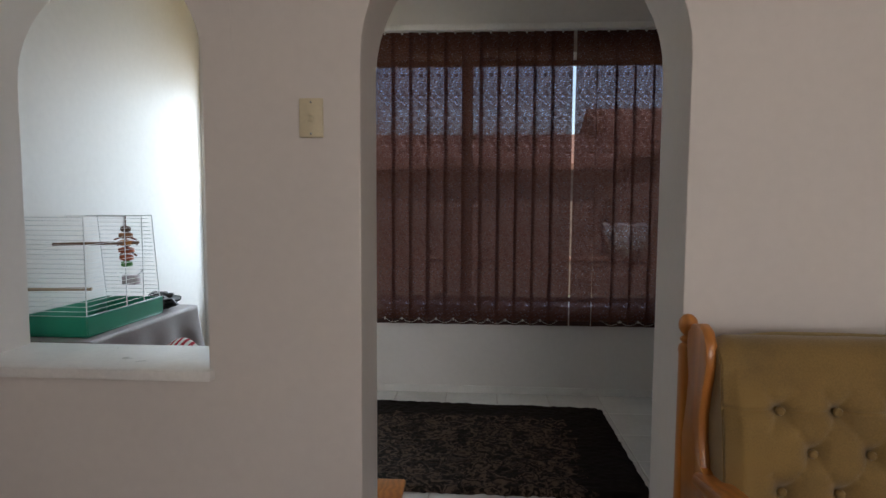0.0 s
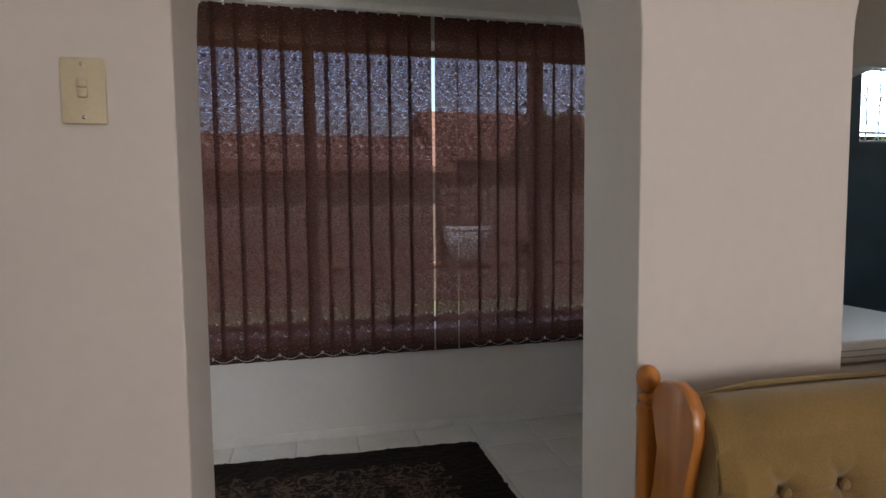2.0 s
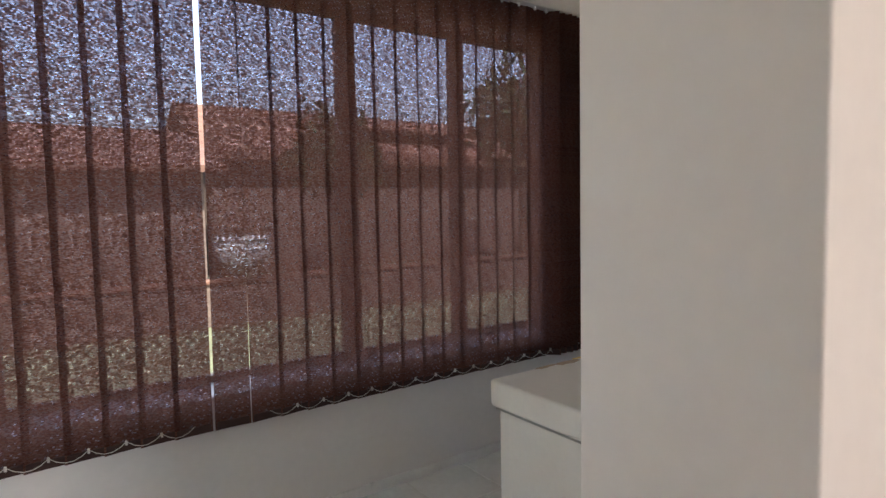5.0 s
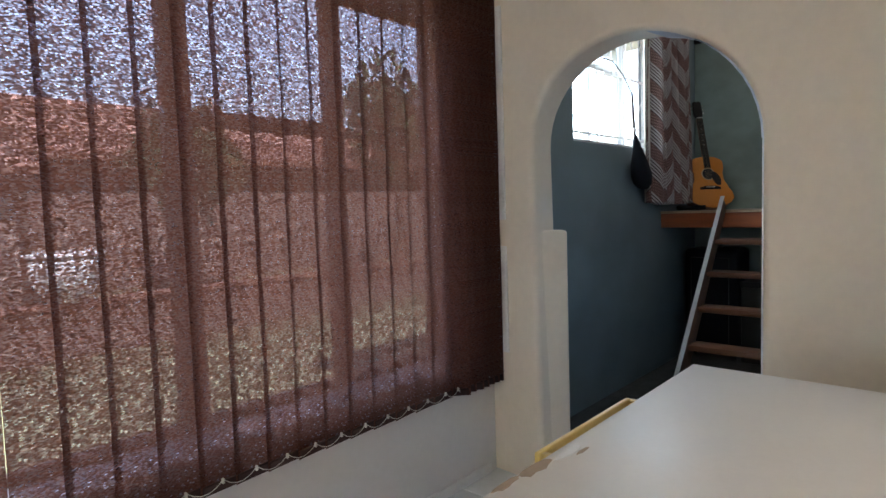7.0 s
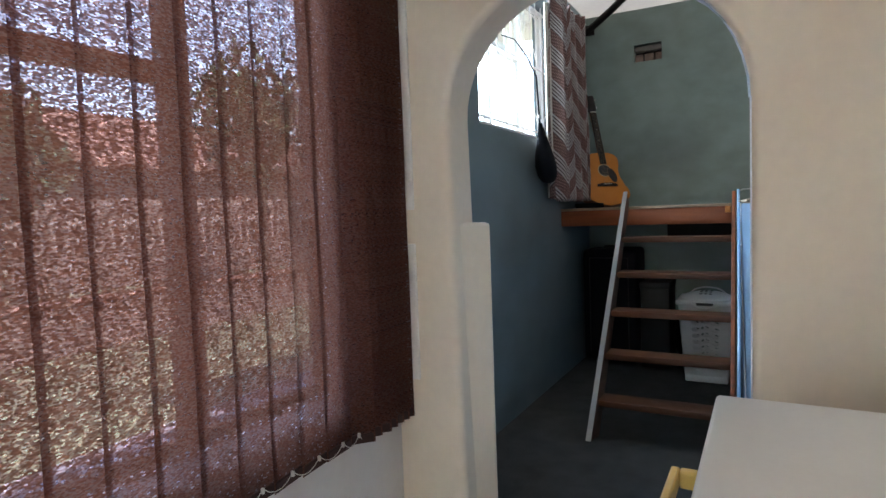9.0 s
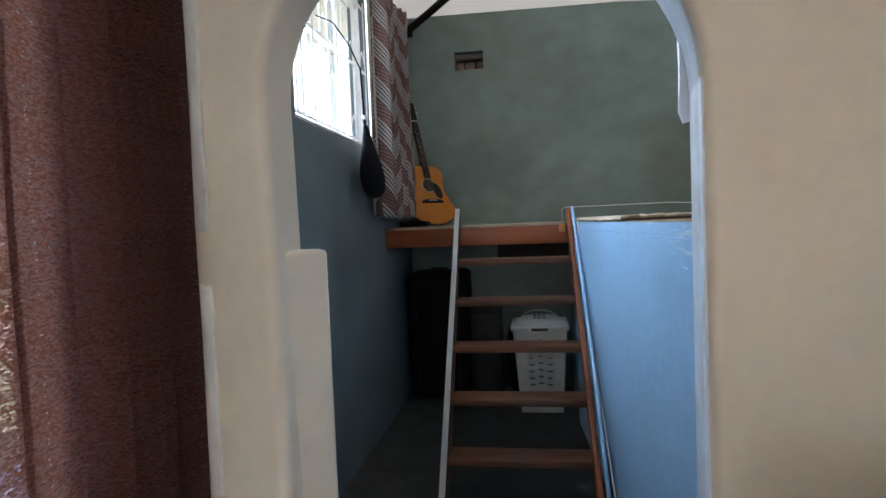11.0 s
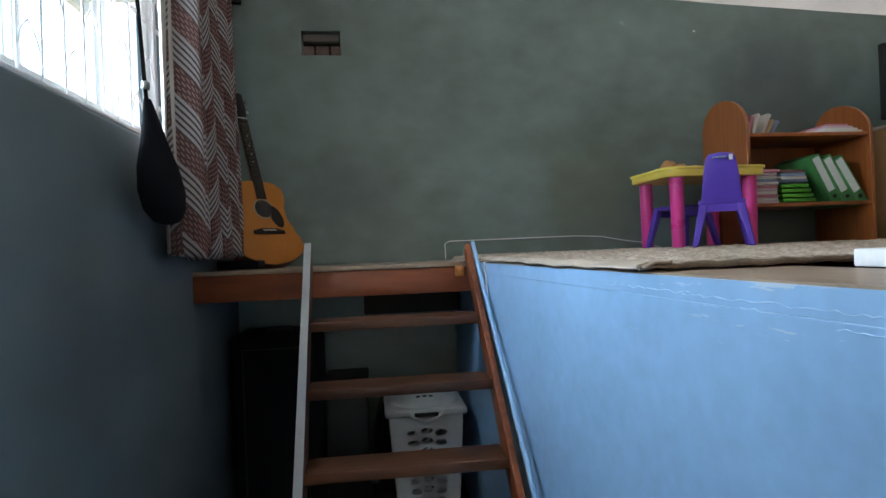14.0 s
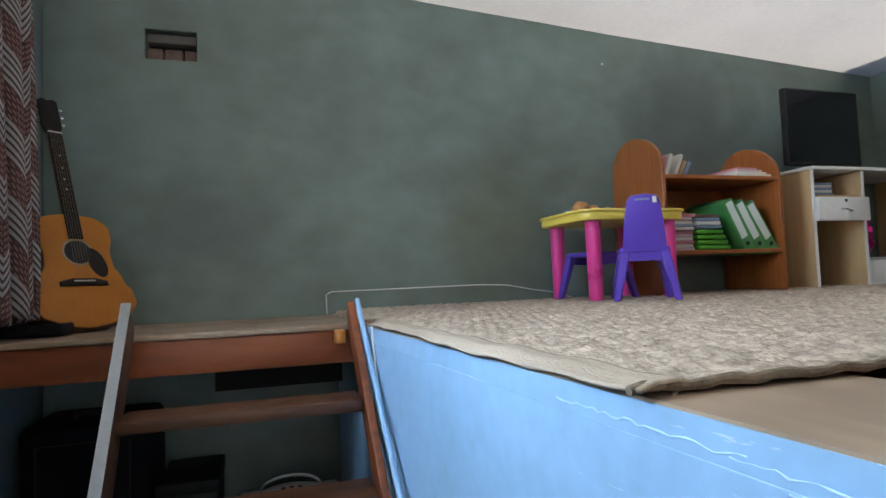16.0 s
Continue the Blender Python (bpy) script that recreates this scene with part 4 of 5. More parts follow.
rng = random.Random(3)
for k in range(7):      # leaning books on the top
    y = 1.0 - 0.026 * k - (0.03 if k > 3 else 0)
    book("book", 5.68, 5.83, y - 0.02, y, 1.881, 1.881 + rng.uniform(0.1, 0.16), PAPERS[(4, 4, 1, 0, 0, 3, 2)[k]], "worn hardback book leaning on the bookcase top", 8 + 4 * k)
for k in range(4):      # magazines lying on the top
    book("magazine", 5.57 + 0.01 * k, 5.82, 0.33 + 0.02 * k, 0.56 - 0.012 * k, 1.881 + 0.013 * k, 1.893 + 0.013 * k, PAPERS[(0, 0, 5, 1)[k]], "pink and white magazine lying on the bookcase top")
for k in range(11):     # pile of magazines on the shelf
    z = 1.501 + 0.017 * k
    book("magazine", 5.58 + rng.uniform(0, 0.02), 5.86, 0.83 + rng.uniform(-0.01, 0.01), 1.0 - rng.uniform(0, 0.02), z, z + 0.015, PAPERS[(5, 0, 1, 0, 5, 1, 0, 2, 0, 5, 1)[k]], "pastel magazine in a pile on the shelf")
for k in range(8):
    z = 1.501 + 0.03 * (k // 2) + (0.1 if k > 3 else 0)
    if k < 4:
        part("crumpled_wrap", soft_box(5.57 + 0.005 * k, 5.84, 0.62 + 0.01 * k, 0.82, 1.501 + 0.027 * k, 1.524 + 0.027 * k, 0.008), FOIL_GREEN,
             thing("gift_wrap", (5.6, 0.7, 1.501 + 0.027 * k), "folded shiny green gift wrap on the shelf", "wrap", "folded wraps"))
    else:
        book("magazine", 5.58, 5.85, 0.64 + 0.006 * k, 0.82, 1.612 + 0.018 * (k - 4), 1.628 + 0.018 * (k - 4), PAPERS[(2, 0, 2, 4)[k - 4]], "blue covered magazine stacked on the wraps")
for k in range(3):      # lever arch files leaning
    y0 = 0.56 - 0.078 * k
    ob = thing("lever_file", (5.6, y0, 1.501), "green lever arch file leaning on the shelf", "file", "leaning files")
    m = Matrix.Translation((0, y0 - 0.1, 1.501)) @ pose(0, 0, 0, -27 - 2 * k) @ Matrix.Translation((0, -y0, -1.501))
    for nm, bmx, mt in (("cover", soft_box(5.575, 5.86, y0, y0 + 0.065, 1.504, 1.80, 0.003), FILE_GREEN),
                        ("spine_label", boxes((5.572, 5.5755, y0 + 0.012, y0 + 0.053, 1.585, 1.79)), FILE_LABEL),
                        ("ring_hole", turned(bmesh.new(), [(0.011, 0), (0.011, 0.003)], 12), BLACK)):
        if nm == "ring_hole":
            bmesh.ops.transform(bmx, matrix=pose(5.5755, y0 + 0.0325, 1.55, 0, -90), verts=bmx.verts[:])
        bmesh.ops.transform(bmx, matrix=m, verts=bmx.verts[:])
        part(nm, bmx, mt, ob)

# desk with drawer, television on it
dk = thing("desk", (5.75, -0.4, ZP + 0.006), "pale melamine desk with a white drawer", "desk")
part("side_panel", soft_box(5.58, 5.97, 0.03, 0.05, ZP + 0.007, 1.925, 0.002), MELAMINE, dk)
part("side_panel", soft_box(5.58, 5.97, -0.34, -0.32, ZP + 0.007, 1.925, 0.002), MELAMINE, dk)
part("side_panel", soft_box(5.58, 5.97, -0.98, -0.96, ZP + 0.007, 1.925, 0.002), MELAMINE, dk)
part("desktop", soft_box(5.56, 5.975, -1.0, 0.06, 1.926, 1.944, 0.003), WHITE_PAINT, dk)
part("back_panel", boxes((5.955, 5.965, -0.32, 0.03, 1.34, 1.92)), MELAMINE, dk)
part("shelf", boxes((5.6, 5.955, -0.32, 0.03, 1.775, 1.789)), MELAMINE, dk)
drawer = part("drawer", soft_box(5.545, 5.5765, -0.33, 0.045, 1.642, 1.772, 0.003), WHITE_PAINT, dk, "white drawer front")
part("handle", tube(bmesh.new(), [(5.546, -0.18, 1.695), (5.526, -0.175, 1.697), (5.526, -0.125, 1.703), (5.546, -0.12, 1.705)], 0.005, 8), CHROME, drawer)
part("lock", turned(bmesh.new(), [(0.009, 0), (0.009, 0.006), (0.004, 0.007)], 12), CHROME, drawer).matrix_basis = pose(5.545, -0.15, 1.752, 0, -90)
for y in (0.03, -0.34):
    part("edging", boxes((5.577, 5.5795, y, y + 0.02, ZP + 0.008, 1.924)), WHITE_PAINT, dk)
part("foot_bar", boxes((5.93, 5.945, -0.32, 0.03, 1.43, 1.45)), DARK_WOOD, dk)
for k in range(5):
    book("booklet", 5.6, 5.8, -0.12 - rng.uniform(0, 0.02), 0.02, 1.79 + 0.014 * k, 1.802 + 0.014 * k, PAPERS[(2, 0, 2, 0, 2)[k]], "thin pale blue booklet stacked in the desk", group="booklets in the desk")
tv = thing("television", (5.72, -0.1, 1.945), "black flat television standing on the desk", "television")
part("bezel", soft_box(5.69, 5.73, -0.49, 0.065, 1.975, 2.42, 0.006), BLACK, tv)
part("screen", boxes((5.6885, 5.69, -0.48, 0.055, 1.99, 2.41)), GLASS_BLACK, tv)
part("stand", soft_box(5.63, 5.8, -0.32, -0.1, 1.945, 1.957, 0.004), BLACK, tv)
part("neck", soft_box(5.7, 5.725, -0.25, -0.17, 1.955, 1.98, 0.003), BLACK, tv)
foil = thing("foil_balloon", (5.68, -0.52, ZP + 0.2), "crumpled bright pink foil balloon under the desk", "balloon")
bm = bmesh.new()
bmesh.ops.create_icosphere(bm, subdivisions=4, radius=1, matrix=Matrix.Identity(4))
for v in bm.verts:
    f = 1 + 0.35 * noise.noise(v.co * 3.0) + 0.15 * noise.noise(v.co * 8)
    v.co = Vector((5.7 + 0.07 * f * v.co.x, -0.43 + 0.07 * f * v.co.y, 1.54 + 0.11 * f * v.co.z))
part("foil", bm, plain("pink_foil", (0.75, 0.02, 0.3), 0.18, metal=0.8), foil)
box_w = thing("storage_box", (5.7, -0.52, ZP + 0.006), "small white plastic box under the desk", "box")
part("body", soft_box(5.6, 5.8, -0.55, -0.36, ZP + 0.007, 1.42, 0.008), WHITE_PAINT, box_w)
part("lid", soft_box(5.595, 5.805, -0.555, -0.355, 1.42, 1.435, 0.004), plain("grey_lid", (0.4, 0.4, 0.42), 0.4), box_w)

# guitar, leaning in the corner
gb, gh = Vector((5.6, 3.518, 1.275)), Vector((5.89, 3.757, 2.235))
U = (gh - gb).normalized()
N = Vector((-0.76, -0.65, 0.0))
N = (N - U * N.dot(U)).normalized()
R = U.cross(N).normalized()
GM = Matrix((( R.x, U.x, N.x, gb.x), (R.y, U.y, N.y, gb.y), (R.z, U.z, N.z, gb.z), (0, 0, 0, 1)))
gt = thing("acoustic_guitar", gb, "acoustic guitar with a honey spruce top, leaning in the corner", "guitar")


def g_part(name, bm, material, label="", bevel=0.0):
    bmesh.ops.transform(bm, matrix=GM, verts=bm.verts[:])
    return part(name, bm, material, gt, label, bevel)


def g_half(t):
    """Half width of the body at t from the tail to the neck."""
    keys = ((0, 0.0), (0.012, 0.05), (0.045, 0.105), (0.11, 0.158), (0.19, 0.185), (0.28, 0.18), (0.4, 0.15), (0.55, 0.122), (0.65, 0.12), (0.78, 0.135), (0.88, 0.136), (0.95, 0.112), (0.985, 0.07), (1.0, 0.0))
    for (a, wa), (b, wb) in zip(keys, keys[1:]):
        if t <= b:
            s = (t - a) / (b - a)
            return wa + (wb - wa) * (s * s * (3 - 2 * s) if 0.05 < t < 0.95 else s ** 0.7)
    return 0.0


ts = [k / 44 for k in range(45)]
outline = [(g_half(t), 0.47 * t) for t in ts] + [(-g_half(t), 0.47 * t) for t in ts[-2:0:-1]]
g_part("body", slab(outline, 0.095, "z", -0.1), plain("mahogany_side", (0.16, 0.06, 0.025), 0.3, coat=0.3))
g_part("soundboard", slab([(x * 0.995, 0.0012 + y * 0.995) for x, y in outline], 0.005, "z", -0.005, 0.0015), SPRUCE)
g_part("rosette", turned(bmesh.new(), [(0.056, 0.0), (0.056, 0.0012)], 32, (0, 0.305, 0)), plain("rosette_inlay", (0.3, 0.22, 0.13), 0.4))
# black disc painted for the dark inside of the sound hole
g_part("sound_hole_dark_disc", turned(bmesh.new(), [(0.048, 0.0), (0.048, 0.0016)], 32, (0, 0.305, 0)), BLACK)
pick = [(0.062 + 0.03 * math.cos(a) + 0.02 * math.sin(a), 0.262 - 0.06 * math.sin(a) + 0.012 * math.cos(a)) for a in (2 * math.pi * k / 20 for k in range(20))]
g_part("pickguard", slab(pick, 0.0012, "z", 0.0004), plain("dark_tortoise", (0.012, 0.008, 0.008), 0.5, spec=0.25))
g_part("bridge", slab([(-0.085, 0.165), (0.085, 0.165), (0.085, 0.182), (0.04, 0.195), (-0.04, 0.195), (-0.085, 0.182)], 0.009, "z", 0.0, 0.002), DARK_WOOD)
g_part("saddle", boxes((-0.037, 0.037, 0.181, 0.185, 0.009, 0.012)), PAPERS[0])
g_part("neck", boxes((-0.024, 0.024, 0.46, 0.83, -0.018, 0.003)), plain("neck_wood", (0.2, 0.09, 0.04), 0.35), bevel=0.005)
g_part("fretboard", boxes((-0.026, 0.026, 0.36, 0.83, 0.003, 0.009)), DARK_WOOD)
for k in range(14):
    y = 0.83 - 0.47 * (1 - 2 ** (-(k + 1) / 12)) * 1.35
    g_part("fret", boxes((-0.026, 0.026, y, y + 0.0012, 0.009, 0.0098)), plain("dull_brass", (0.1, 0.08, 0.05), 0.5, metal=0.5))
for k in (3, 5, 7, 9):
    y = 0.84 - 0.47 * (1 - 2 ** (-(k + 0.5) / 12)) * 1.35
    g_part("fret_dot", turned(bmesh.new(), [(0.0035, 0.009), (0.0035, 0.0098)], 10, (0, y, 0)), PAPERS[0])
g_part("nut", boxes((-0.025, 0.025, 0.83, 0.836, 0.002, 0.012)), PAPERS[0])
g_part("headstock", slab([(-0.026, 0.836), (0.026, 0.836), (0.037, 0.87), (0.035, 0.99), (0.018, 1.0), (0, 0.992), (-0.018, 1.0), (-0.035, 0.99), (-0.037, 0.87)], 0.016, "z", -0.016, 0.002), DARK_WOOD)
for sx in (-1, 1):
    for k in range(3):
        g_part("tuner", tube(bmesh.new(), [(sx * 0.036, 0.885 + 0.035 * k, -0.008), (sx * 0.05, 0.885 + 0.035 * k, -0.008)], [0.003, 0.008], 8), CHROME)
for k in range(6):
    x = -0.02 + 0.008 * k
    g_part("string", tube(bmesh.new(), [(x * 1.3, 0.183, 0.0125), (x, 0.833, 0.0125)], 0.0005, 4), plain("bronze_string", (0.3, 0.22, 0.13), 0.4, metal=0.8))
solo("pedal_case", soft_box(5.42, 5.58, 3.57, 3.76, 1.263, 1.3, 0.008), BLACK_CLOTH, "black flat case lying on the landing behind the guitar", "case")

# curtain on the loft window
cu = thing("curtain", (5.05, 3.7, 1.32), "patterned brown and white chevron curtain drawn aside", "curtain")


def cloth_at(u, v):
    pinch = 1 - 0.1 * math.sin(math.pi * min(1, max(0, (v - 0.1)))) * 0.5
    x = 5.125 + (u - 0.5) * 0.72 * (0.98 + 0.05 * (1 - v)) * pinch
    fold = 0.052 * math.sin(u * 2 * math.pi * 6.5 + 0.6 * math.sin(v * 3) + 0.9 * math.sin(u * 7)) + 0.014 * math.sin(u * 31 + v * 2)
    z = 1.325 + 1.36 * v + 0.012 * math.sin(u * 2 * math.pi * 4.5 + 1)
    if v > 0.97:
        z += 0.01 * math.sin(u * 60)
    return (x, 3.69 + fold * (0.75 + 0.3 * (1 - v)), z)


sheet("cloth", cloth_at, 150, 40, 1.5, 1.36, CURTAIN, cu, 0.002)
sheet("lining", lambda u, v: (4.75 + 0.1 * u, 3.735 + 0.015 * math.sin(u * 9), 1.34 + 1.3 * v), 12, 20, 0.1, 1.3, plain("pale_curtain_lining", (0.5, 0.46, 0.4), 0.9), cu, 0.002)
rod = part("curtain_rod", tube(bmesh.new(), [(3.85, 3.7, 2.7), (5.6, 3.7, 2.7)], 0.008, 10), WHITE_PAINT, cu)
for k in range(2):
    part("bracket", boxes((3.9 + 1.62 * k, 3.912 + 1.62 * k, 3.69, 3.8, 2.69, 2.71)), WHITE_PAINT, cu)

# sling bag hung on the window bars
bag = thing("sling_bag", (4.5, 3.72, 1.44), "black sling bag hanging from the window bars", "bag")
bm = bmesh.new()
prof = [(1.435, 0.018), (1.445, 0.052), (1.48, 0.08), (1.54, 0.09), (1.61, 0.078), (1.69, 0.05), (1.77, 0.026), (1.81, 0.014)]
rings = []
for z, r in prof:
    cx = 4.64 - 0.35 * (z - 1.44)
    rings.append([bm.verts.new((cx + r * (1.18 + 0.15 * noise.noise((z * 9, k, 0))) * math.cos(2 * math.pi * k / 20), 3.705 + 0.72 * r * math.sin(2 * math.pi * k / 20), z)) for k in range(20)])
for a, c in zip(rings, rings[1:]):
    for k in range(20):
        bm.faces.new((a[k], a[(k + 1) % 20], c[(k + 1) % 20], c[k]))
bm.faces.new(rings[0][::-1]), bm.faces.new(rings[-1])
part("body", bm, BLACK_CLOTH, bag)
part("buckle", soft_box(4.48, 4.51, 3.695, 3.712, 1.835, 1.86, 0.004), CHROME, bag, "grey buckle")
part("strap", slab([(4.49, 1.80), (4.515, 1.80), (4.505, 1.86), (4.47, 2.1), (4.45, 2.1), (4.48, 1.86)], 0.004, "y", 3.703), BLACK_CLOTH, bag)
part("strap_loop", tube(bmesh.new(), [(4.46, 3.705, 2.09), (4.455, 3.76, 2.22), (4.45, 3.84, 2.34), (4.445, 3.925, 2.38)], 0.004, 6), BLACK_CLOTH, bag)

# under the landing: cases and the laundry basket
case = thing("black_suitcase", (5.75, 3.5, 0.0), "tall black suitcase standing under the landing", "suitcase")
part("shell", soft_box(5.6, 5.95, 3.33, 3.76, 0.03, 0.93, 0.035, 3), BLACK_CLOTH, case)
part("handle", tube(bmesh.new(), [(5.7, 3.48, 0.92), (5.7, 3.48, 0.95), (5.7, 3.6, 0.95), (5.7, 3.6, 0.92)], 0.01, 8), BLACK, case)
part("zip", tube(bmesh.new(), [(5.596, 3.4, 0.1), (5.596, 3.4, 0.86), (5.596, 3.7, 0.86), (5.596, 3.7, 0.1)], 0.004, 6), BLACK, case)
for y in (3.38, 3.7):
    part("wheel", turned(bmesh.new(), [(0.02, 0), (0.026, 0.01), (0.02, 0.02)], 14), BLACK, case).matrix_basis = pose(5.68, y, 0.026, 90)
c2 = thing("black_box", (5.75, 3.2, 0.0), "black cardboard box under the landing", "box")
part("body", soft_box(5.62, 5.95, 3.1, 3.315, 0.0, 0.66, 0.012), BLACK, c2)
part("lid", soft_box(5.61, 5.96, 3.095, 3.32, 0.62, 0.67, 0.008), BLACK, c2)
hel = thing("black_bag", (5.72, 3.03, 0.0), "round black bag lying beside the laundry basket", "bag")
bm = bmesh.new()
bmesh.ops.create_icosphere(bm, subdivisions=4, radius=1)
for v in bm.verts:
    f = 1 + 0.12 * noise.noise(v.co * 2.3)
    v.co = Vector((5.82 + 0.13 * f * v.co.x, 3.0 + 0.085 * f * v.co.y, 0.26 + 0.26 * f * v.co.z))
part("body", bm, BLACK_CLOTH, hel)
part("handle", tube(bmesh.new(), [(5.78, 2.95, 0.47), (5.77, 2.97, 0.54), (5.77, 3.03, 0.54), (5.78, 3.05, 0.47)], 0.009, 8), BLACK, hel)
solo("dark_board", soft_box(5.55, 5.6, 2.62, 3.1, 1.01, 1.12, 0.004), DARK_WOOD, "dark timber board under the landing", "board").matrix_basis = Matrix.Identity(4)

lb = thing("laundry_basket", (5.45, 2.8, 0.0), "white plastic laundry basket with round holes and a lid", "laundry basket")
BASKET = plain("white_basket_plastic", (0.6, 0.6, 0.58), 0.4)


def basket_wall(p0, p1, q0, q1, cols, rows):
    """One side with round holes cut through; p the lower corners, q the upper."""
    bm = bmesh.new()
    p0, p1, q0, q1 = (Vector(p) for p in (p0, p1, q0, q1))
    nrm = (p1 - p0).cross(q0 - p0).normalized() * 0.004

    def at(u, v):
        return (p0 + (p1 - p0) * u) * (1 - v) + (q0 + (q1 - q0) * u) * v
    ks = 12
    sq = []
    for k in range(ks):
        a = 2 * math.pi * k / ks + math.pi / 4
        c, s = math.cos(a), math.sin(a)
        m = max(abs(c), abs(s))
        sq.append((c / m, s / m, c, s))
    vs = {}

    def vert(u, v, side):
        key = (round(u, 4), round(v, 4), side)
        if key not in vs:
            vs[key] = bm.verts.new(at(u, v) + nrm * side)
        return vs[key]
    u0, u1, v0, v1 = 0.2, 0.8, 0.08, 0.9
    for side in (-1, 1):
        for a, b, c, d in ((0, u0, 0, 1), (u1, 1, 0, 1), (u0, u1, 0, v0), (u0, u1, v1, 1)):
            bm.faces.new([vert(*w, side) for w in ((a, c), (b, c), (b, d), (a, d))])
    for i in range(cols):
        for j in range(rows):
            cu, cv = u0 + (u1 - u0) * (i + 0.5) / cols, v0 + (v1 - v0) * (j + 0.5) / rows
            hu, hv = (u1 - u0) / cols / 2, (v1 - v0) / rows / 2
            off = 0.25 * hv * (1 if i % 2 else -1)
            out = {s: [bm.verts.new(at(cu + hu * a, cv + hv * b) + nrm * s) for a, b, c, d in sq] for s in (-1, 1)}
            inn = {s: [bm.verts.new(at(cu + hu * 0.86 * c, cv + off + hv * 0.66 * d) + nrm * s) for a, b, c, d in sq] for s in (-1, 1)}
            for k in range(ks):
                n2 = (k + 1) % ks
                for s in (-1, 1):
                    bm.faces.new((out[s][k], out[s][n2], inn[s][n2], inn[s][k]))
                bm.faces.new((inn[-1][k], inn[-1][n2], inn[1][n2], inn[1][k]))
    return bm


bx0, bx1, by0, by1 = 5.36, 5.62, 2.69, 2.965
tx0, tx1, ty0, ty1 = 5.32, 5.66, 2.66, 3.0
part("front_wall", basket_wall((bx0, by1, 0.05), (bx0, by0, 0.05), (tx0, ty1, 0.555), (tx0, ty0, 0.555), 3, 9), BASKET, lb, smooth=False)
part("side_wall", basket_wall((bx0, by0, 0.05), (bx1, by0, 0.05), (tx0, ty0, 0.555), (tx1, ty0, 0.555), 3, 9), BASKET, lb, smooth=False)
part("side_wall", basket_wall((bx1, by1, 0.05), (bx0, by1, 0.05), (tx1, ty1, 0.555), (tx0, ty1, 0.555), 3, 9), BASKET, lb, smooth=False)
part("back_wall", basket_wall((bx1, by0, 0.05), (bx1, by1, 0.05), (tx1, ty0, 0.555), (tx1, ty1, 0.555), 3, 9), BASKET, lb, smooth=False)
part("base", soft_box(bx0 - 0.002, bx1 + 0.002, by0 - 0.002, by1 + 0.002, 0.0, 0.055, 0.01), BASKET, lb)
lid = part("lid", soft_box(tx0 - 0.014, tx1 + 0.012, ty0 - 0.02, ty1 + 0.02, 0.555, 0.59, 0.012, 3), BASKET, lb)
# domed lid with rows of slots and a bail at the back
dome = bmesh.new()
bmesh.ops.create_icosphere(dome, subdivisions=4, radius=1)
for v in dome.verts:
    v.co = Vector((5.49 + 0.165 * v.co.x, 2.83 + 0.17 * v.co.y, 0.586 + 0.05 * max(0.0, v.co.z)))
part("lid_dome", dome, BASKET, lid)
# lid is closed: dark discs and a bar carry the shade of its openings
SLOT_SHADE = plain("slot_shade_dark", (0.02, 0.02, 0.02), 0.7)
for k in range(9):
    y = 2.83 + 0.03 * (k % 3 - 1)
    x = 5.40 + 0.05 * (k // 3)
    z = 0.586 + 0.05 * math.sqrt(max(0, 1 - ((x - 5.49) / 0.165) ** 2 - ((y - 2.83) / 0.17) ** 2))
    part("slot", turned(bmesh.new(), [(0.011, -0.004), (0.011, 0.0015)], 10, (x, y, z)), SLOT_SHADE, lid)
part("bail", tube(bmesh.new(), [(5.6, 2.83 + 0.115 * math.cos(a), 0.6 + 0.05 * math.sin(a)) for a in (math.pi * k / 12 for k in range(13))], 0.006, 8), BASKET, lid)
part("handle_lip", tube(bmesh.new(), [(5.305 - 0.012 * math.sin(a), 2.83 + 0.075 * math.cos(a), 0.578 - 0.035 * math.sin(a)) for a in (math.pi * k / 10 for k in range(11))], 0.007, 8), BASKET, lid)
part("handle_slot", soft_box(tx0 - 0.018, tx0 - 0.01, 2.775, 2.885, 0.556, 0.575, 0.004), SLOT_SHADE, lid)

# dark roof brace in the loft's corner
rb = thing("roof_brace", (5.9, 3.7, 2.75), "dark timber brace in the corner under the loft ceiling", "brace")
part("pole", tube(bmesh.new(), [(5.97, 3.77, 2.76), (5.8, 3.55, 2.83), (5.5, 3.3, 2.87)], 0.028, 8), DARK_WOOD, rb)
part("plate", soft_box(5.955, 5.984, 3.72, 3.795, 2.72, 2.8, 0.004), DARK_WOOD, rb)

# ---- sunroom things ----
solo("baseboard", soft_box(-1.795, 2.8, YW - 0.014, YW - 0.001, 0.0, 0.05, 0.003), WHITE_PAINT, kind="structure")
fz = thing("chest_freezer", (1.7, 2.24, 0.0), "white chest freezer with a chipped lid, behind the partition", "freezer")
part("body", soft_box(1.135, 2.25, 1.935, 2.535, 0.03, 0.79, 0.012), WHITE_METAL, fz)
fl = part("lid", soft_box(1.12, 2.262, 1.925, 2.552, 0.796, 0.868, 0.009, 3), WHITE_METAL, fz)
part("seal", boxes((1.13, 2.255, 1.93, 2.54, 0.788, 0.797)), plain("grey_rubber_seal", (0.3, 0.3, 0.29), 0.7), fz)
part("plinth", boxes((1.16, 2.23, 1.96, 2.51, 0.0, 0.032)), BLACK, fz)
for z in (0.815, 0.835):
    part("groove", boxes((1.13, 2.255, 1.9235, 1.9255, z, z + 0.004)), plain("groove_grey", (0.35, 0.35, 0.34), 0.6), fl)
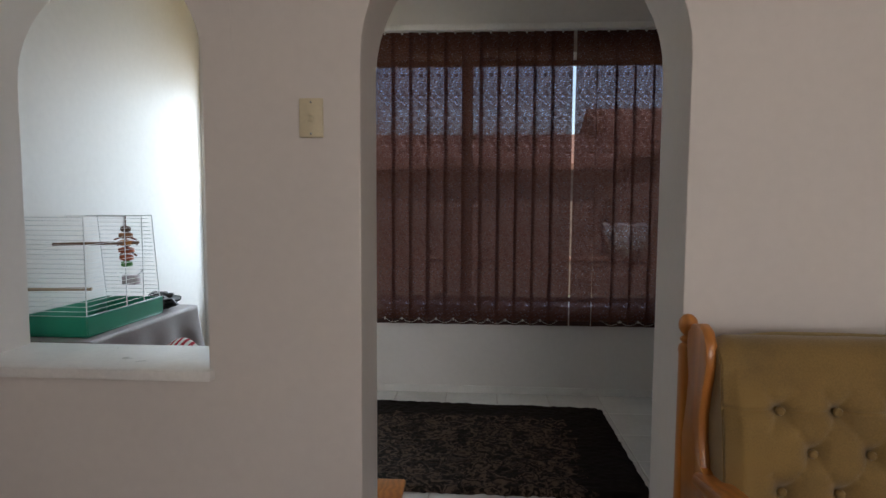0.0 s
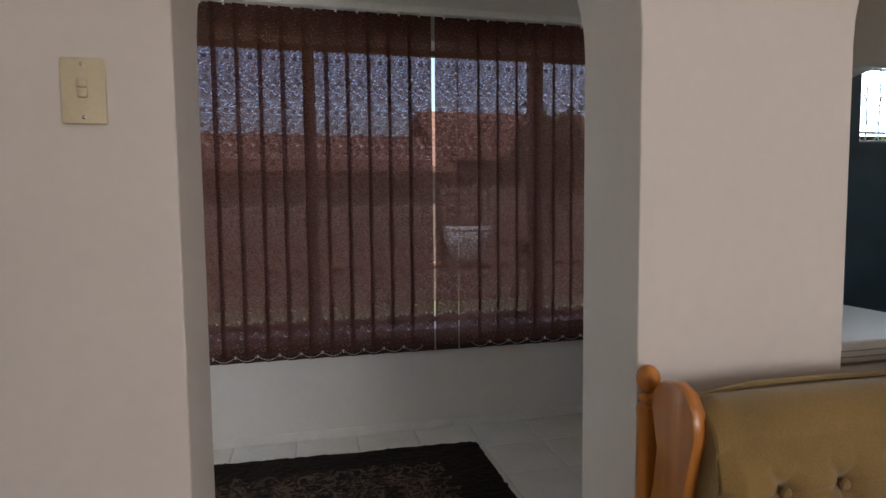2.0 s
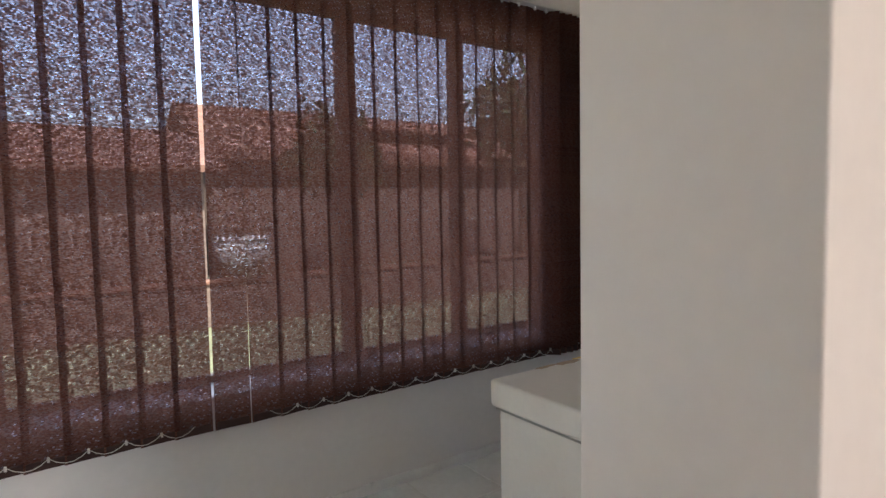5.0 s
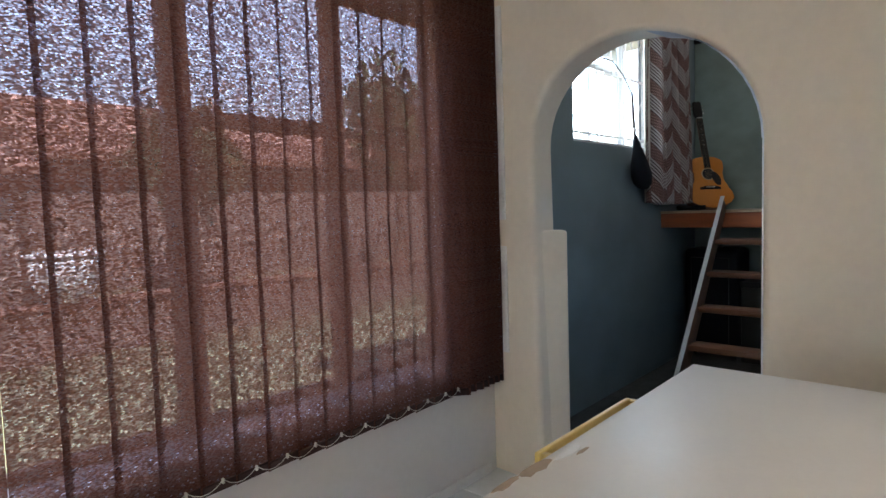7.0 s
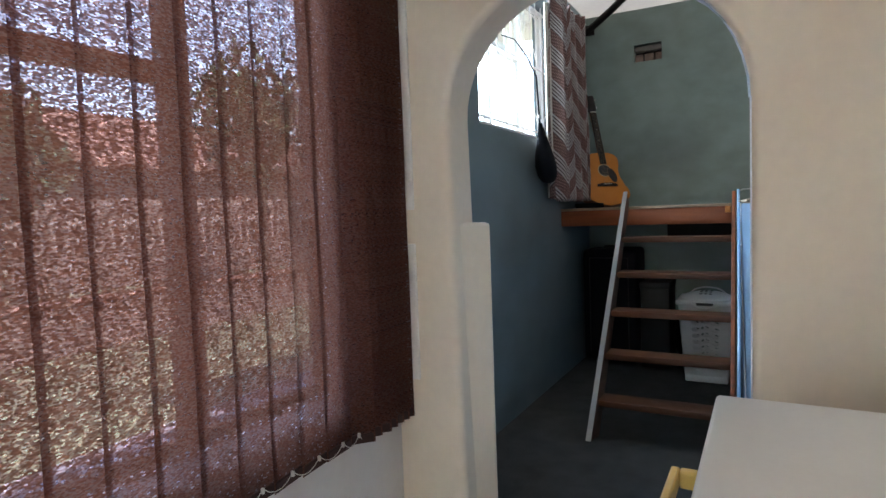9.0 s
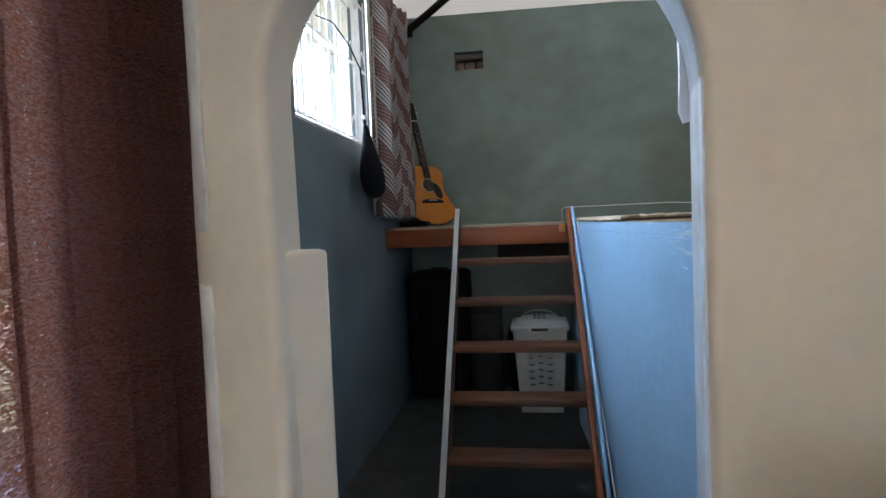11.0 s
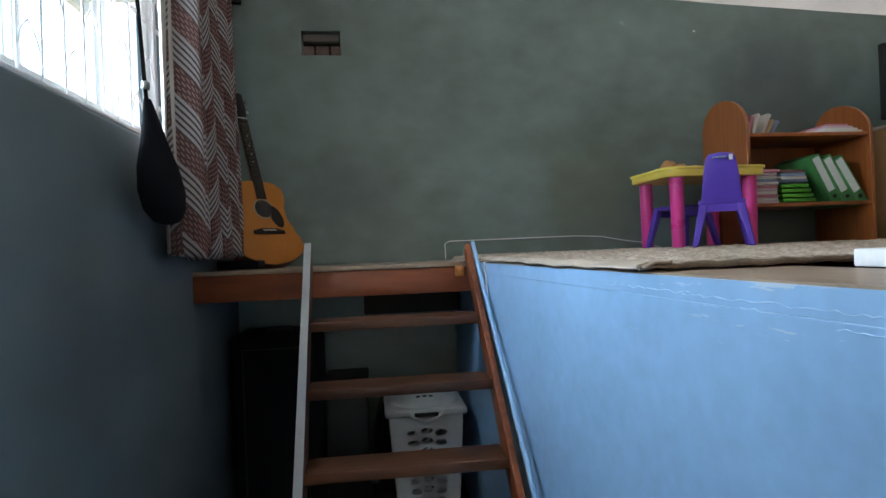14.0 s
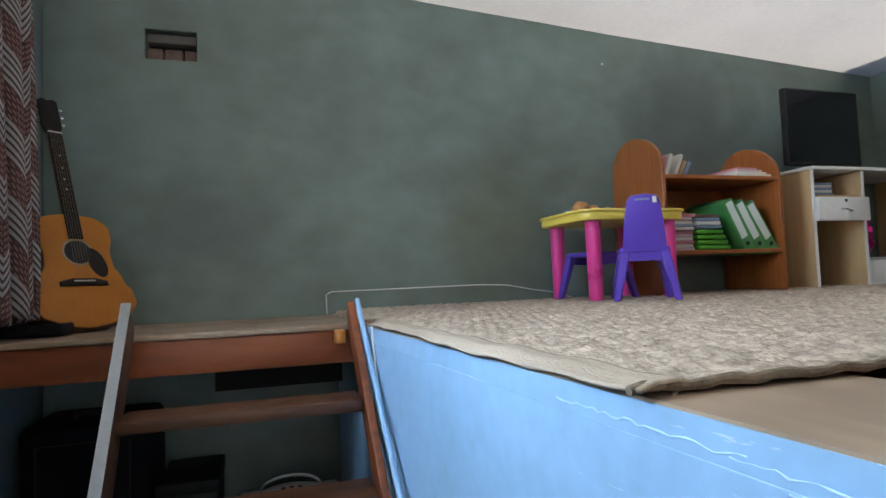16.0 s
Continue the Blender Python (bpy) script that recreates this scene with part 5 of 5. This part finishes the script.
hd = part("lid_handle", boxes((1.48, 1.9, 2.578, 2.592, 0.828, 0.856), (1.48, 1.5, 2.55, 2.578, 0.828, 0.856), (1.88, 1.9, 2.55, 2.578, 0.828, 0.856)), YELLOW_HANDLE, fz, "yellowed plastic lid handle", bevel=0.004)
for hx in (1.35, 1.95):
    hg = part("hinge", slab([(hx - 0.03, 0.85), (hx + 0.03, 0.868), (hx + 0.055, 0.84), (hx + 0.075, 0.79), (hx + 0.05, 0.66), (hx + 0.02, 0.62), (hx - 0.02, 0.64), (hx - 0.02, 0.78)], 0.022, "y", 1.902, 0.006), plain("cream_hinge", (0.66, 0.6, 0.48), 0.4), fz, "cream plastic hinge cover")
    for dz in (0.845, 0.80, 0.69):
        part("screw", turned(bmesh.new(), [(0.006, 0), (0.005, 0.004)], 10), BLACK, hg).matrix_basis = pose(hx, 1.902, dz, 90)
# peeled paint on the lid
RUST = plain("peeled_paint", (0.36, 0.28, 0.2), 0.8, bump=0.5)
rng = random.Random(8)
for cx, cy, s in ((1.4, 2.536, 0.045), (1.5, 2.525, 0.035), (1.32, 2.542, 0.03), (1.52, 2.505, 0.016)):
    pts = [(cx + s * 1.5 * math.cos(a) * rng.uniform(0.6, 1.1), min(2.548, cy + s * 0.35 * math.sin(a) * rng.uniform(0.6, 1.1))) for a in (2 * math.pi * k / 14 for k in range(14))]
    part("paint_chip", slab(pts, 0.0012, "z", 0.8682), RUST if s != 0.035 else FLAKE, fl)
wr = thing("wire_rack", (2.1, 1.9, 0.5), "white wire rack hooked behind the freezer", "rack")
for k in range(6):
    x = 1.9 + 0.1 * k
    pts = [(x, 1.885, 0.4), (x, 1.885, 0.66), (x + 0.012, 1.885, 0.70), (x + 0.03, 1.885, 0.712), (x + 0.048, 1.885, 0.70), (x + 0.06, 1.885, 0.66), (x + 0.06, 1.885, 0.4)]
    part("loop", tube(bmesh.new(), pts, 0.004, 6), WHITE_PAINT, wr)
part("rail", boxes((1.88, 2.49, 1.878, 1.892, 0.4, 0.41), (1.88, 2.49, 1.878, 1.892, 0.55, 0.556)), WHITE_PAINT, wr)
part("leg", boxes((1.88, 1.89, 1.878, 1.892, 0, 0.4), (2.48, 2.49, 1.878, 1.892, 0, 0.4)), WHITE_PAINT, wr)


# dark rug with a pile edge
def dark_rug(u, v):
    x, y = -0.85 + 1.71 * u, 2.33 + (1.13 + 0.06 * (1 - u)) * v
    e = min(u, 1 - u, v, 1 - v)
    z = 0.004 + 0.018 * min(1, e * 40) + 0.006 * noise.noise((x * 40, y * 40, 1.0)) + 0.004 * noise.noise((x * 12, y * 12, 4.0))
    wob = 0.008 * noise.noise((x * 30, y * 30, 7.0)) if e < 0.01 else 0
    return (x + wob, y + wob, max(0.002, z))


sheet("dark_rug", dark_rug, 190, 130, 1.71, 1.15, RUG_DARK, label="dark brown shaggy rug with a curled pattern on the tiles", category="rug")
fs = thing("footstool", (-0.34, 2.18, 0.0), "low honey-coloured wooden footstool on the tiles", "stool")
part("seat", soft_box(-0.62, -0.215, 2.1, 2.3, 0.055, 0.082, 0.01), PINE, fs)
for x in (-0.6, -0.26):
    part("leg", soft_box(x, x + 0.03, 2.12, 2.28, 0.0, 0.055, 0.006), PINE, fs)

# birdcage on a draped table
tb = thing("side_table", (-1.63, 2.5, 0.0), "small wooden side table under a cloth", "table")
part("tabletop", soft_box(-1.79, -1.46, 2.07, 2.9, 0.695, 0.715, 0.004), MELAMINE, tb)
for x in (-1.77, -1.5):
    for y in (2.1, 2.86):
        part("leg", soft_box(x, x + 0.03, y - 0.015, y + 0.015, 0, 0.695, 0.003), MELAMINE, tb)


def drape(u, v):
    # across the top, then down the room side in folds
    s = v * 0.72
    y = 2.03 + 0.9 * u
    if s < 0.34:
        x, z = -1.785 + s, 0.719
    else:
        d = s - 0.34
        x, z = -1.445 + 0.02 * math.sin(u * 22) * d / 0.3 + 0.03 * d, 0.719 - d
    tipx = 0.06 * max(0, u - 0.85) / 0.15 * max(0, v - 0.45)
    return (x + tipx, y + 0.02 * math.sin(v * 9) * (u - 0.5), z - 0.006 * math.sin(u * 40) * max(0, v - 0.45))


cl = sheet("tablecloth", drape, 70, 40, 0.9, 0.72, CLOTH_TAUPE, thick=0.002, label="taupe satin tablecloth hanging over the side table", category="tablecloth")
sheet("tablecloth_fall", lambda u, v: (-1.785 + 0.36 * u, 2.035 - 0.012 * v + 0.012 * math.sin(u * 24) * v, 0.721 - 0.33 * v), 36, 14, 0.36, 0.33, CLOTH_TAUPE, cl, 0.002)
cg = thing("birdcage", (-1.63, 2.38, 0.722), "white wire birdcage with a green plastic tray", "birdcage")
X0, X1, YA, YB, Z0, Z1 = -1.785, -1.49, 2.1, 2.66, 0.723, 1.212
part("tray", boxes((X0, X1, YA, YB, Z0, Z0 + 0.008), (X0, X0 + 0.006, YA, YB, Z0 + 0.008, Z0 + 0.085), (X1 - 0.006, X1, YA, YB, Z0 + 0.008, Z0 + 0.085),
                   (X0 + 0.006, X1 - 0.006, YA, YA + 0.006, Z0 + 0.008, Z0 + 0.085), (X0 + 0.006, X1 - 0.006, YB - 0.006, YB, Z0 + 0.008, Z0 + 0.085)), GREEN_TRAY, cg, "green plastic tray", bevel=0.003)
WIRE = plain("white_wire", (0.75, 0.76, 0.76), 0.3)
zs = [Z0 + 0.085 + 0.0195 * k for k in range(21)]
for z in zs:
    pts = [(X0 + 0.01, YA + 0.01, z), (X1 - 0.01, YA + 0.01, z), (X1 - 0.01 - 0.12 * max(0, z - Z0 - 0.08) / 0.4 * 0, YB - 0.01 - 0.05 * (z - Z0 - 0.085) / 0.4, z), (X0 + 0.01, YB - 0.01 - 0.05 * (z - Z0 - 0.085) / 0.4, z), (X0 + 0.01, YA + 0.01, z)]
    bm = bmesh.new()
    for a, c in zip(pts, pts[1:]):
        tube(bm, [a, c], 0.0011, 4)
    part("wire_hoop", bm, WIRE, cg)
for k in range(9):
    y = YA + 0.01 + 0.0675 * k
    top = y if k < 8 else YB - 0.06
    if k in (0, 4, 6, 8):
        part("upright", tube(bmesh.new(), [(X1 - 0.01, y, Z0 + 0.08), (X1 - 0.01, min(y, YB - 0.06), Z1)], 0.0022, 6), WIRE, cg)
        part("roof_wire", tube(bmesh.new(), [(X0 + 0.01, min(y, YB - 0.06), Z1), (X1 - 0.01, min(y, YB - 0.06), Z1)], 0.0018, 5), WIRE, cg)
for y in (YA + 0.01, YB - 0.01):
    part("upright", tube(bmesh.new(), [(X0 + 0.01, y, Z0 + 0.08), (X0 + 0.01, min(y, YB - 0.06), Z1)], 0.0022, 6), WIRE, cg)
part("perch", tube(bmesh.new(), [(X0 + 0.02, 2.28, 1.09), (X1 - 0.03, 2.52, 1.085)], 0.007, 8), plain("twig_perch", (0.2, 0.12, 0.08), 0.8), cg, "brown twig perch")
part("perch", tube(bmesh.new(), [(X0 + 0.02, 2.12, 0.915), (X1 - 0.02, 2.16, 0.915)], 0.007, 8), plain("dowel_perch", (0.4, 0.3, 0.2), 0.7), cg, "pale dowel perch")
bt = thing("cage_toy", (-1.56, 2.5, 0.95), "hanging orange and red wooden bird toy in the cage", "toy")
for k, (z, r, c) in enumerate(((1.15, 0.022, (0.12, 0.06, 0.03)), (1.12, 0.03, (0.3, 0.13, 0.05)), (1.085, 0.033, (0.5, 0.2, 0.05)), (1.05, 0.034, (0.5, 0.14, 0.06)), (1.015, 0.03, (0.45, 0.12, 0.05)), (0.985, 0.024, (0.1, 0.3, 0.08)))):
    part("bead", turned(bmesh.new(), [(r * 0.5, -0.014), (r, -0.008), (r, 0.008), (r * 0.5, 0.014)], 12, (-1.57, 2.5, z)), plain(f"toy_bead_{k}", c, 0.6), bt)
for k in range(8):
    a = k * 0.9
    part("tassel", tube(bmesh.new(), [(-1.57, 2.5, 1.12 - 0.02 * (k % 4)), (-1.57 + 0.05 * math.cos(a), 2.5 + 0.05 * math.sin(a), 1.1 - 0.025 * (k % 4))], 0.004, 5), plain(f"toy_cord_{k}", (0.25, 0.12, 0.08), 0.8), bt)
part("cord", tube(bmesh.new(), [(-1.57, 2.5, 1.21), (-1.57, 2.5, 0.98)], 0.003, 5), plain("toy_string", (0.15, 0.1, 0.08), 0.8), bt)
cup = thing("feeding_cup", (-1.56, 2.52, 0.9), "clear pink and grey feeding cup in the cage", "cup")
part("cup", soft_box(-1.6, -1.53, 2.5, 2.545, 0.885, 0.93, 0.006), plain("cup_plastic", (0.5, 0.42, 0.45), 0.3), cup)
part("hanger", tube(bmesh.new(), [(-1.53, 2.52, 0.93), (-1.5, 2.52, 0.96)], 0.003, 5), WIRE, cup)
pk = thing("folded_bag", (-1.6, 2.74, 0.722), "crumpled black plastic bag beside the cage", "bag")
bm = bmesh.new()
bmesh.ops.create_icosphere(bm, subdivisions=4, radius=1)
for v in bm.verts:
    f = 1 + 0.5 * noise.noise(v.co * 2.6)
    v.co = Vector((-1.56 + 0.08 * f * v.co.x, 2.76 + 0.085 * f * v.co.y, 0.765 + 0.042 * f * v.co.z))
part("body", bm, BLACK, pk)
sheet("striped_towel", lambda u, v: (-1.40 + 0.16 * u, 2.14 + 0.42 * v, 0.57 + 0.05 * math.sin(u * 3) + 0.02 * math.sin(v * 8) - 0.05 * u), 20, 30, 0.3, 0.42, TOWEL, thick=0.012,
      label="red and white striped towel over a low basket", category="towel")
hb = thing("low_basket", (-1.32, 2.35, 0.0), "low cane basket under the towel", "basket")
part("body", soft_box(-1.4, -1.25, 2.15, 2.55, 0.0, 0.55, 0.02), MELAMINE, hb)
part("band", soft_box(-1.405, -1.245, 2.145, 2.555, 0.42, 0.45, 0.006), PINE, hb)

# ---- sofa ----
so = thing("sofa", (1.5, 1.15, 0.0), "olive velvet button-back sofa with a pine frame", "sofa")


def wing(x0):
    pts = [(1.52, 0.3), (1.535, 0.62), (1.51, 0.72), (1.5, 0.80), (1.52, 0.88), (1.515, 0.92), (1.485, 0.948), (1.44, 0.957), (1.405, 0.945), (1.38, 0.91), (1.375, 0.86),
           (1.392, 0.79), (1.408, 0.72), (1.405, 0.65), (1.385, 0.585), (1.36, 0.575), (1.36, 0.3)]
    return slab(pts, 0.034, "x", x0, 0.009)


part("wing", wing(0.676), PINE, so)
part("wing", wing(2.28), PINE, so)
part("knob_post", turned(bmesh.new(), [(0.024, 0.0), (0.024, 0.845), (0.026, 0.858), (0.024, 0.87), (0.014, 0.878), (0.021, 0.886), (0.021, 0.892), (0.011, 0.9), (0.018, 0.907), (0.0255, 0.92), (0.0265, 0.934), (0.0235, 0.947), (0.014, 0.958), (0.004, 0.962)], 20, (0.694, 1.556, 0.0)), PINE, so)
part("knob_post", turned(bmesh.new(), [(0.024, 0.0), (0.024, 0.845), (0.026, 0.858), (0.024, 0.87), (0.014, 0.878), (0.021, 0.886), (0.021, 0.892), (0.011, 0.9), (0.018, 0.907), (0.0255, 0.92), (0.0265, 0.934), (0.0235, 0.947), (0.014, 0.958), (0.004, 0.962)], 20, (2.3, 1.556, 0.0)), PINE, so)
part("armrest", slab([(0.62, 0.545), (0.64, 0.58), (1.2, 0.6), (1.38, 0.575), (1.4, 0.54), (1.2, 0.545)], 0.075, "x", 0.655, 0.012), PINE, so)
part("arm_support", soft_box(0.675, 0.71, 0.68, 0.74, 0.0, 0.55, 0.01), PINE, so)
part("front_rail", soft_box(0.68, 2.32, 0.68, 0.72, 0.2, 0.3, 0.01), PINE, so)
part("seat_cushion", soft_box(0.72, 2.28, 0.7, 1.36, 0.3, 0.46, 0.05, 4), VELVET, so)
BUTTONS = [(0.84 + 0.137 * k + (0.07 if j % 2 else 0), 0.765 - 0.097 * j) for j in range(3) for k in range(10)]


def back_at(u, v):
    # v from the seat up over the rolled top to the back
    x = 0.706 + 1.577 * u
    edge = min(1, min(u, 1 - u) * 45)
    if v < 0.72:
        z = 0.44 + 0.42 * v / 0.72
        y = 1.30 + 0.05 * (v / 0.72) ** 2 - 0.035 * math.sin(math.pi * min(1, v / 0.76)) * edge
    else:
        a = (v - 0.72) / 0.28 * math.pi * 0.9
        z = 0.86 + 0.072 * math.sin(a)
        y = 1.3455 + 0.08 * (1 - math.cos(a)) * 0.85
    z = z - (1 - edge) * 0.018
    for bx, bz in BUTTONS:
        dx, dz = x - bx, z - bz
        if v < 0.72:
            r = math.hypot(dx, dz)
            y += 0.024 * math.exp(-(r / 0.03) ** 2)
            # pleats run slantwise from button to button
            for sx, sz in ((0.0685, 0.097), (-0.0685, 0.097), (0.0685, -0.097), (-0.0685, -0.097)):
                t = (dx * sx + dz * sz) / (sx * sx + sz * sz)
                if 0 < t < 0.55:
                    off = abs(dx * sz - dz * sx) / math.hypot(sx, sz)
                    y += 0.007 * math.exp(-(off / 0.011) ** 2) * (1 - t)
            if bz > 0.75 and (0 < dx < 0.137 or (bx < 0.85 and -0.14 < dx <= 0)) and abs(dz) < 0.03:
                y += 0.01 * math.exp(-(dz / 0.008) ** 2)
    y += 0.004 * noise.noise((x * 9, z * 14, 0)) * edge
    return (x, y, z)


sheet("back_cushion", back_at, 300, 120, 1.6, 0.75, VELVET, so, 0.004)
for x0 in (0.703, 2.279):
    prof = [back_at(0.0 if x0 < 1 else 1.0, k / 30) for k in range(31)]
    part("cushion_end", slab([(p[1], p[2]) for p in prof] + [(1.48, 0.44)], 0.006, "x", x0), VELVET, so)
for bx, bz in BUTTONS:
    part("button", turned(bmesh.new(), [(0.011, 0.0), (0.012, 0.004), (0.009, 0.009), (0.003, 0.011)], 14), VELVET, so).matrix_basis = pose(bx, 1.30 + 0.05 * ((bz - 0.44) / 0.42) ** 2 - 0.035 * math.sin(math.pi * min(1, (bz - 0.44) / 0.4433)) + 0.022, bz, 90)
part("piping", tube(bmesh.new(), [(0.75 + 0.15 * k, 1.486, 0.918 - (0.012 if k in (0, 10) else 0) + 0.004 * math.sin(k)) for k in range(11)], 0.008, 8), plain("pale_olive_cord", (0.38, 0.29, 0.14), 0.8), so, "corded velvet piping")
part("back_board", soft_box(0.72, 2.28, 1.485, 1.5, 0.3, 0.86, 0.006), PINE, so)

# ---- outdoors ----
# added eave, out of view, to cut steep sky light at the loft window
solo("eave_light_block", boxes((2.9, 6.4, 4.06, 4.7, 2.9, 2.96), (2.9, 6.4, 4.7, 4.74, 2.82, 2.98)), WHITE_PAINT, kind="structure", smooth=False)
LAWN = mat("dry_lawn", (0.175, 0.18, 0.1), 0.95, 1.2, 0.25, 0.6, 40, stain=(0.13, 0.12, 0.07))
PAVING = mat("grey_paving", (0.3, 0.27, 0.3), 0.9, 5, 0.12, 0.3, 30)
ROOF = mat("brown_roof_tile", (0.26, 0.13, 0.09), 0.85, 4, 0.2, 0.4, 30)
LEAF = mat("dark_foliage", (0.07, 0.1, 0.035), 0.8, 3, 0.3, 0.3, 20)
solo("ground", boxes((-400, 400, 4.06, 800, -0.3, -0.12), (-400, 400, -400, -3.31, -0.3, -0.12), (-400, -3.21, -3.31, 4.06, -0.3, -0.12), (6.11, 400, -3.31, 4.06, -0.3, -0.12)), LAWN, kind="structure", smooth=False)
solo("pavement", boxes((-8, 14, 4.07, 6.0, -0.119, -0.09)), PAVING, kind="structure")
gw = thing("garden_wall", (2.0, 9.1, -0.12), "low red brick garden wall beyond the lawn", "wall")
part("wall", boxes((-12, 20, 9.0, 9.22, -0.12, 0.42)), BRICK_OUT, gw)
part("coping", soft_box(-12, 20, 8.97, 9.25, 0.42, 0.47, 0.01), ROOF, gw)
# made-up white urn: its bright shape stands in for a glare of sun
dr = thing("glare_spot_urn", (2.42, 9.11, 0.47), "made-up white urn on the brick wall, standing in for a bright glare", "urn")
GLARE_WHITE = plain("glare_spot_white", (0.88, 0.88, 0.87), 0.25, coat=0.5)
part("bowl", turned(bmesh.new(), [(0.14, 0.0), (0.18, 0.03), (0.26, 0.12), (0.34, 0.28), (0.37, 0.42), (0.36, 0.5)], 28, (2.4, 9.11, 0.47)), GLARE_WHITE, dr)
part("rim", turned(bmesh.new(), [(0.37, 0.0), (0.39, 0.02), (0.37, 0.05)], 28, (2.4, 9.11, 0.96)), GLARE_WHITE, dr)
hs = thing("neighbour_house", (-3.0, 13.5, -0.12), "brown brick house with a low tiled roof", "house")
part("wall", boxes((-14, 2.6, 12.0, 18, -0.12, 2.1)), BRICK_OUT, hs)
part("roof", slab([(11.6, 2.0), (15.0, 3.0), (18.4, 2.0), (18.4, 2.1), (15.0, 3.1), (11.6, 2.12)], 17.2, "x", -14.3), ROOF, hs)
hs2 = thing("far_house", (7.0, 16.0, -0.12), "reddish brick house behind the trees", "house")
part("wall", boxes((3.4, 16, 15.0, 20, -0.12, 2.6)), BRICK_OUT, hs2)
part("roof", slab([(14.6, 2.5), (17.5, 4.0), (20.4, 2.5), (20.4, 2.62), (17.5, 4.15), (14.6, 2.65)], 13.0, "x", 3.2), ROOF, hs2)

def tree(x, y, height, spread, seed):
    r = random.Random(seed)
    t = thing("garden_tree", (x, y, -0.12), "leafy green garden tree behind the wall", "tree", "garden trees")
    bm = bmesh.new()
    tube(bm, [(x, y, -0.12), (x + 0.05, y, height * 0.3), (x - 0.04, y + 0.1, height * 0.55)], [0.14, 0.1, 0.06], 8)
    for k in range(6):
        a = k * 1.05
        tube(bm, [(x, y, height * 0.4), (x + 0.4 * spread * math.cos(a), y + 0.4 * spread * math.sin(a), height * r.uniform(0.6, 0.8))], [0.06, 0.02], 6)
    part("trunk", bm, plain("bark", (0.12, 0.08, 0.05), 0.9), t)
    bm = bmesh.new()
    for k in range(1500):
        d = Vector((r.gauss(0, 1), r.gauss(0, 1), r.gauss(0, 0.7))).normalized() * (r.random() ** 0.4)
        c = Vector((x, y, height * 0.68)) + Vector((d.x * spread, d.y * spread, d.z * height * 0.36)) * (0.8 + 0.4 * noise.noise(d * 2 + Vector((seed, 0, 0))))
        s = r.uniform(0.08, 0.17)
        e = Euler((r.uniform(0, 6), r.uniform(0, 6), r.uniform(0, 6))).to_matrix()
        q = [bm.verts.new(c + e @ Vector(p) * s) for p in ((-1, 0, 0), (0, -0.5, 0.15), (1, 0, 0), (0, 0.5, 0.15))]
        bm.faces.new(q)
    part("crown", bm, LEAF, t)


for x, y, h, s, k in ((9.6, 11.5, 4.9, 1.5, 1), (5.3, 12.5, 3.6, 1.1, 2), (14.5, 13, 5.2, 1.8, 3), (-9, 10.8, 3.4, 1.2, 4)):
    tree(x, y, h, s, k)

# ---- sunroom floor tiles, last ----
fl_s = solo("floor_sunroom", boxes((-1.98, X2F - 0.12, Y1 + 0.01, YW, -0.1, -0.004)), GROUT, kind="structure", smooth=False)
tile_me = mesh_of("tile", soft_box(-0.1655, 0.1655, -0.1655, 0.1655, -0.006, 0.002, 0.002, 1), TILE)
TILE.node_tree.nodes["Mapping"].inputs["Scale"].default_value = (1, 1, 1)
for i in range(14):
    for j in range(7):
        x, y = -1.63 + 0.336 * i, 3.572 - 0.336 * j
        if y > 1.62 and x < X2N:
            share("tile", tile_me, pose(x, y, -0.0015 + 0.0006 * math.sin(i * 3 + j * 5), 0, 0, 0), fl_s)
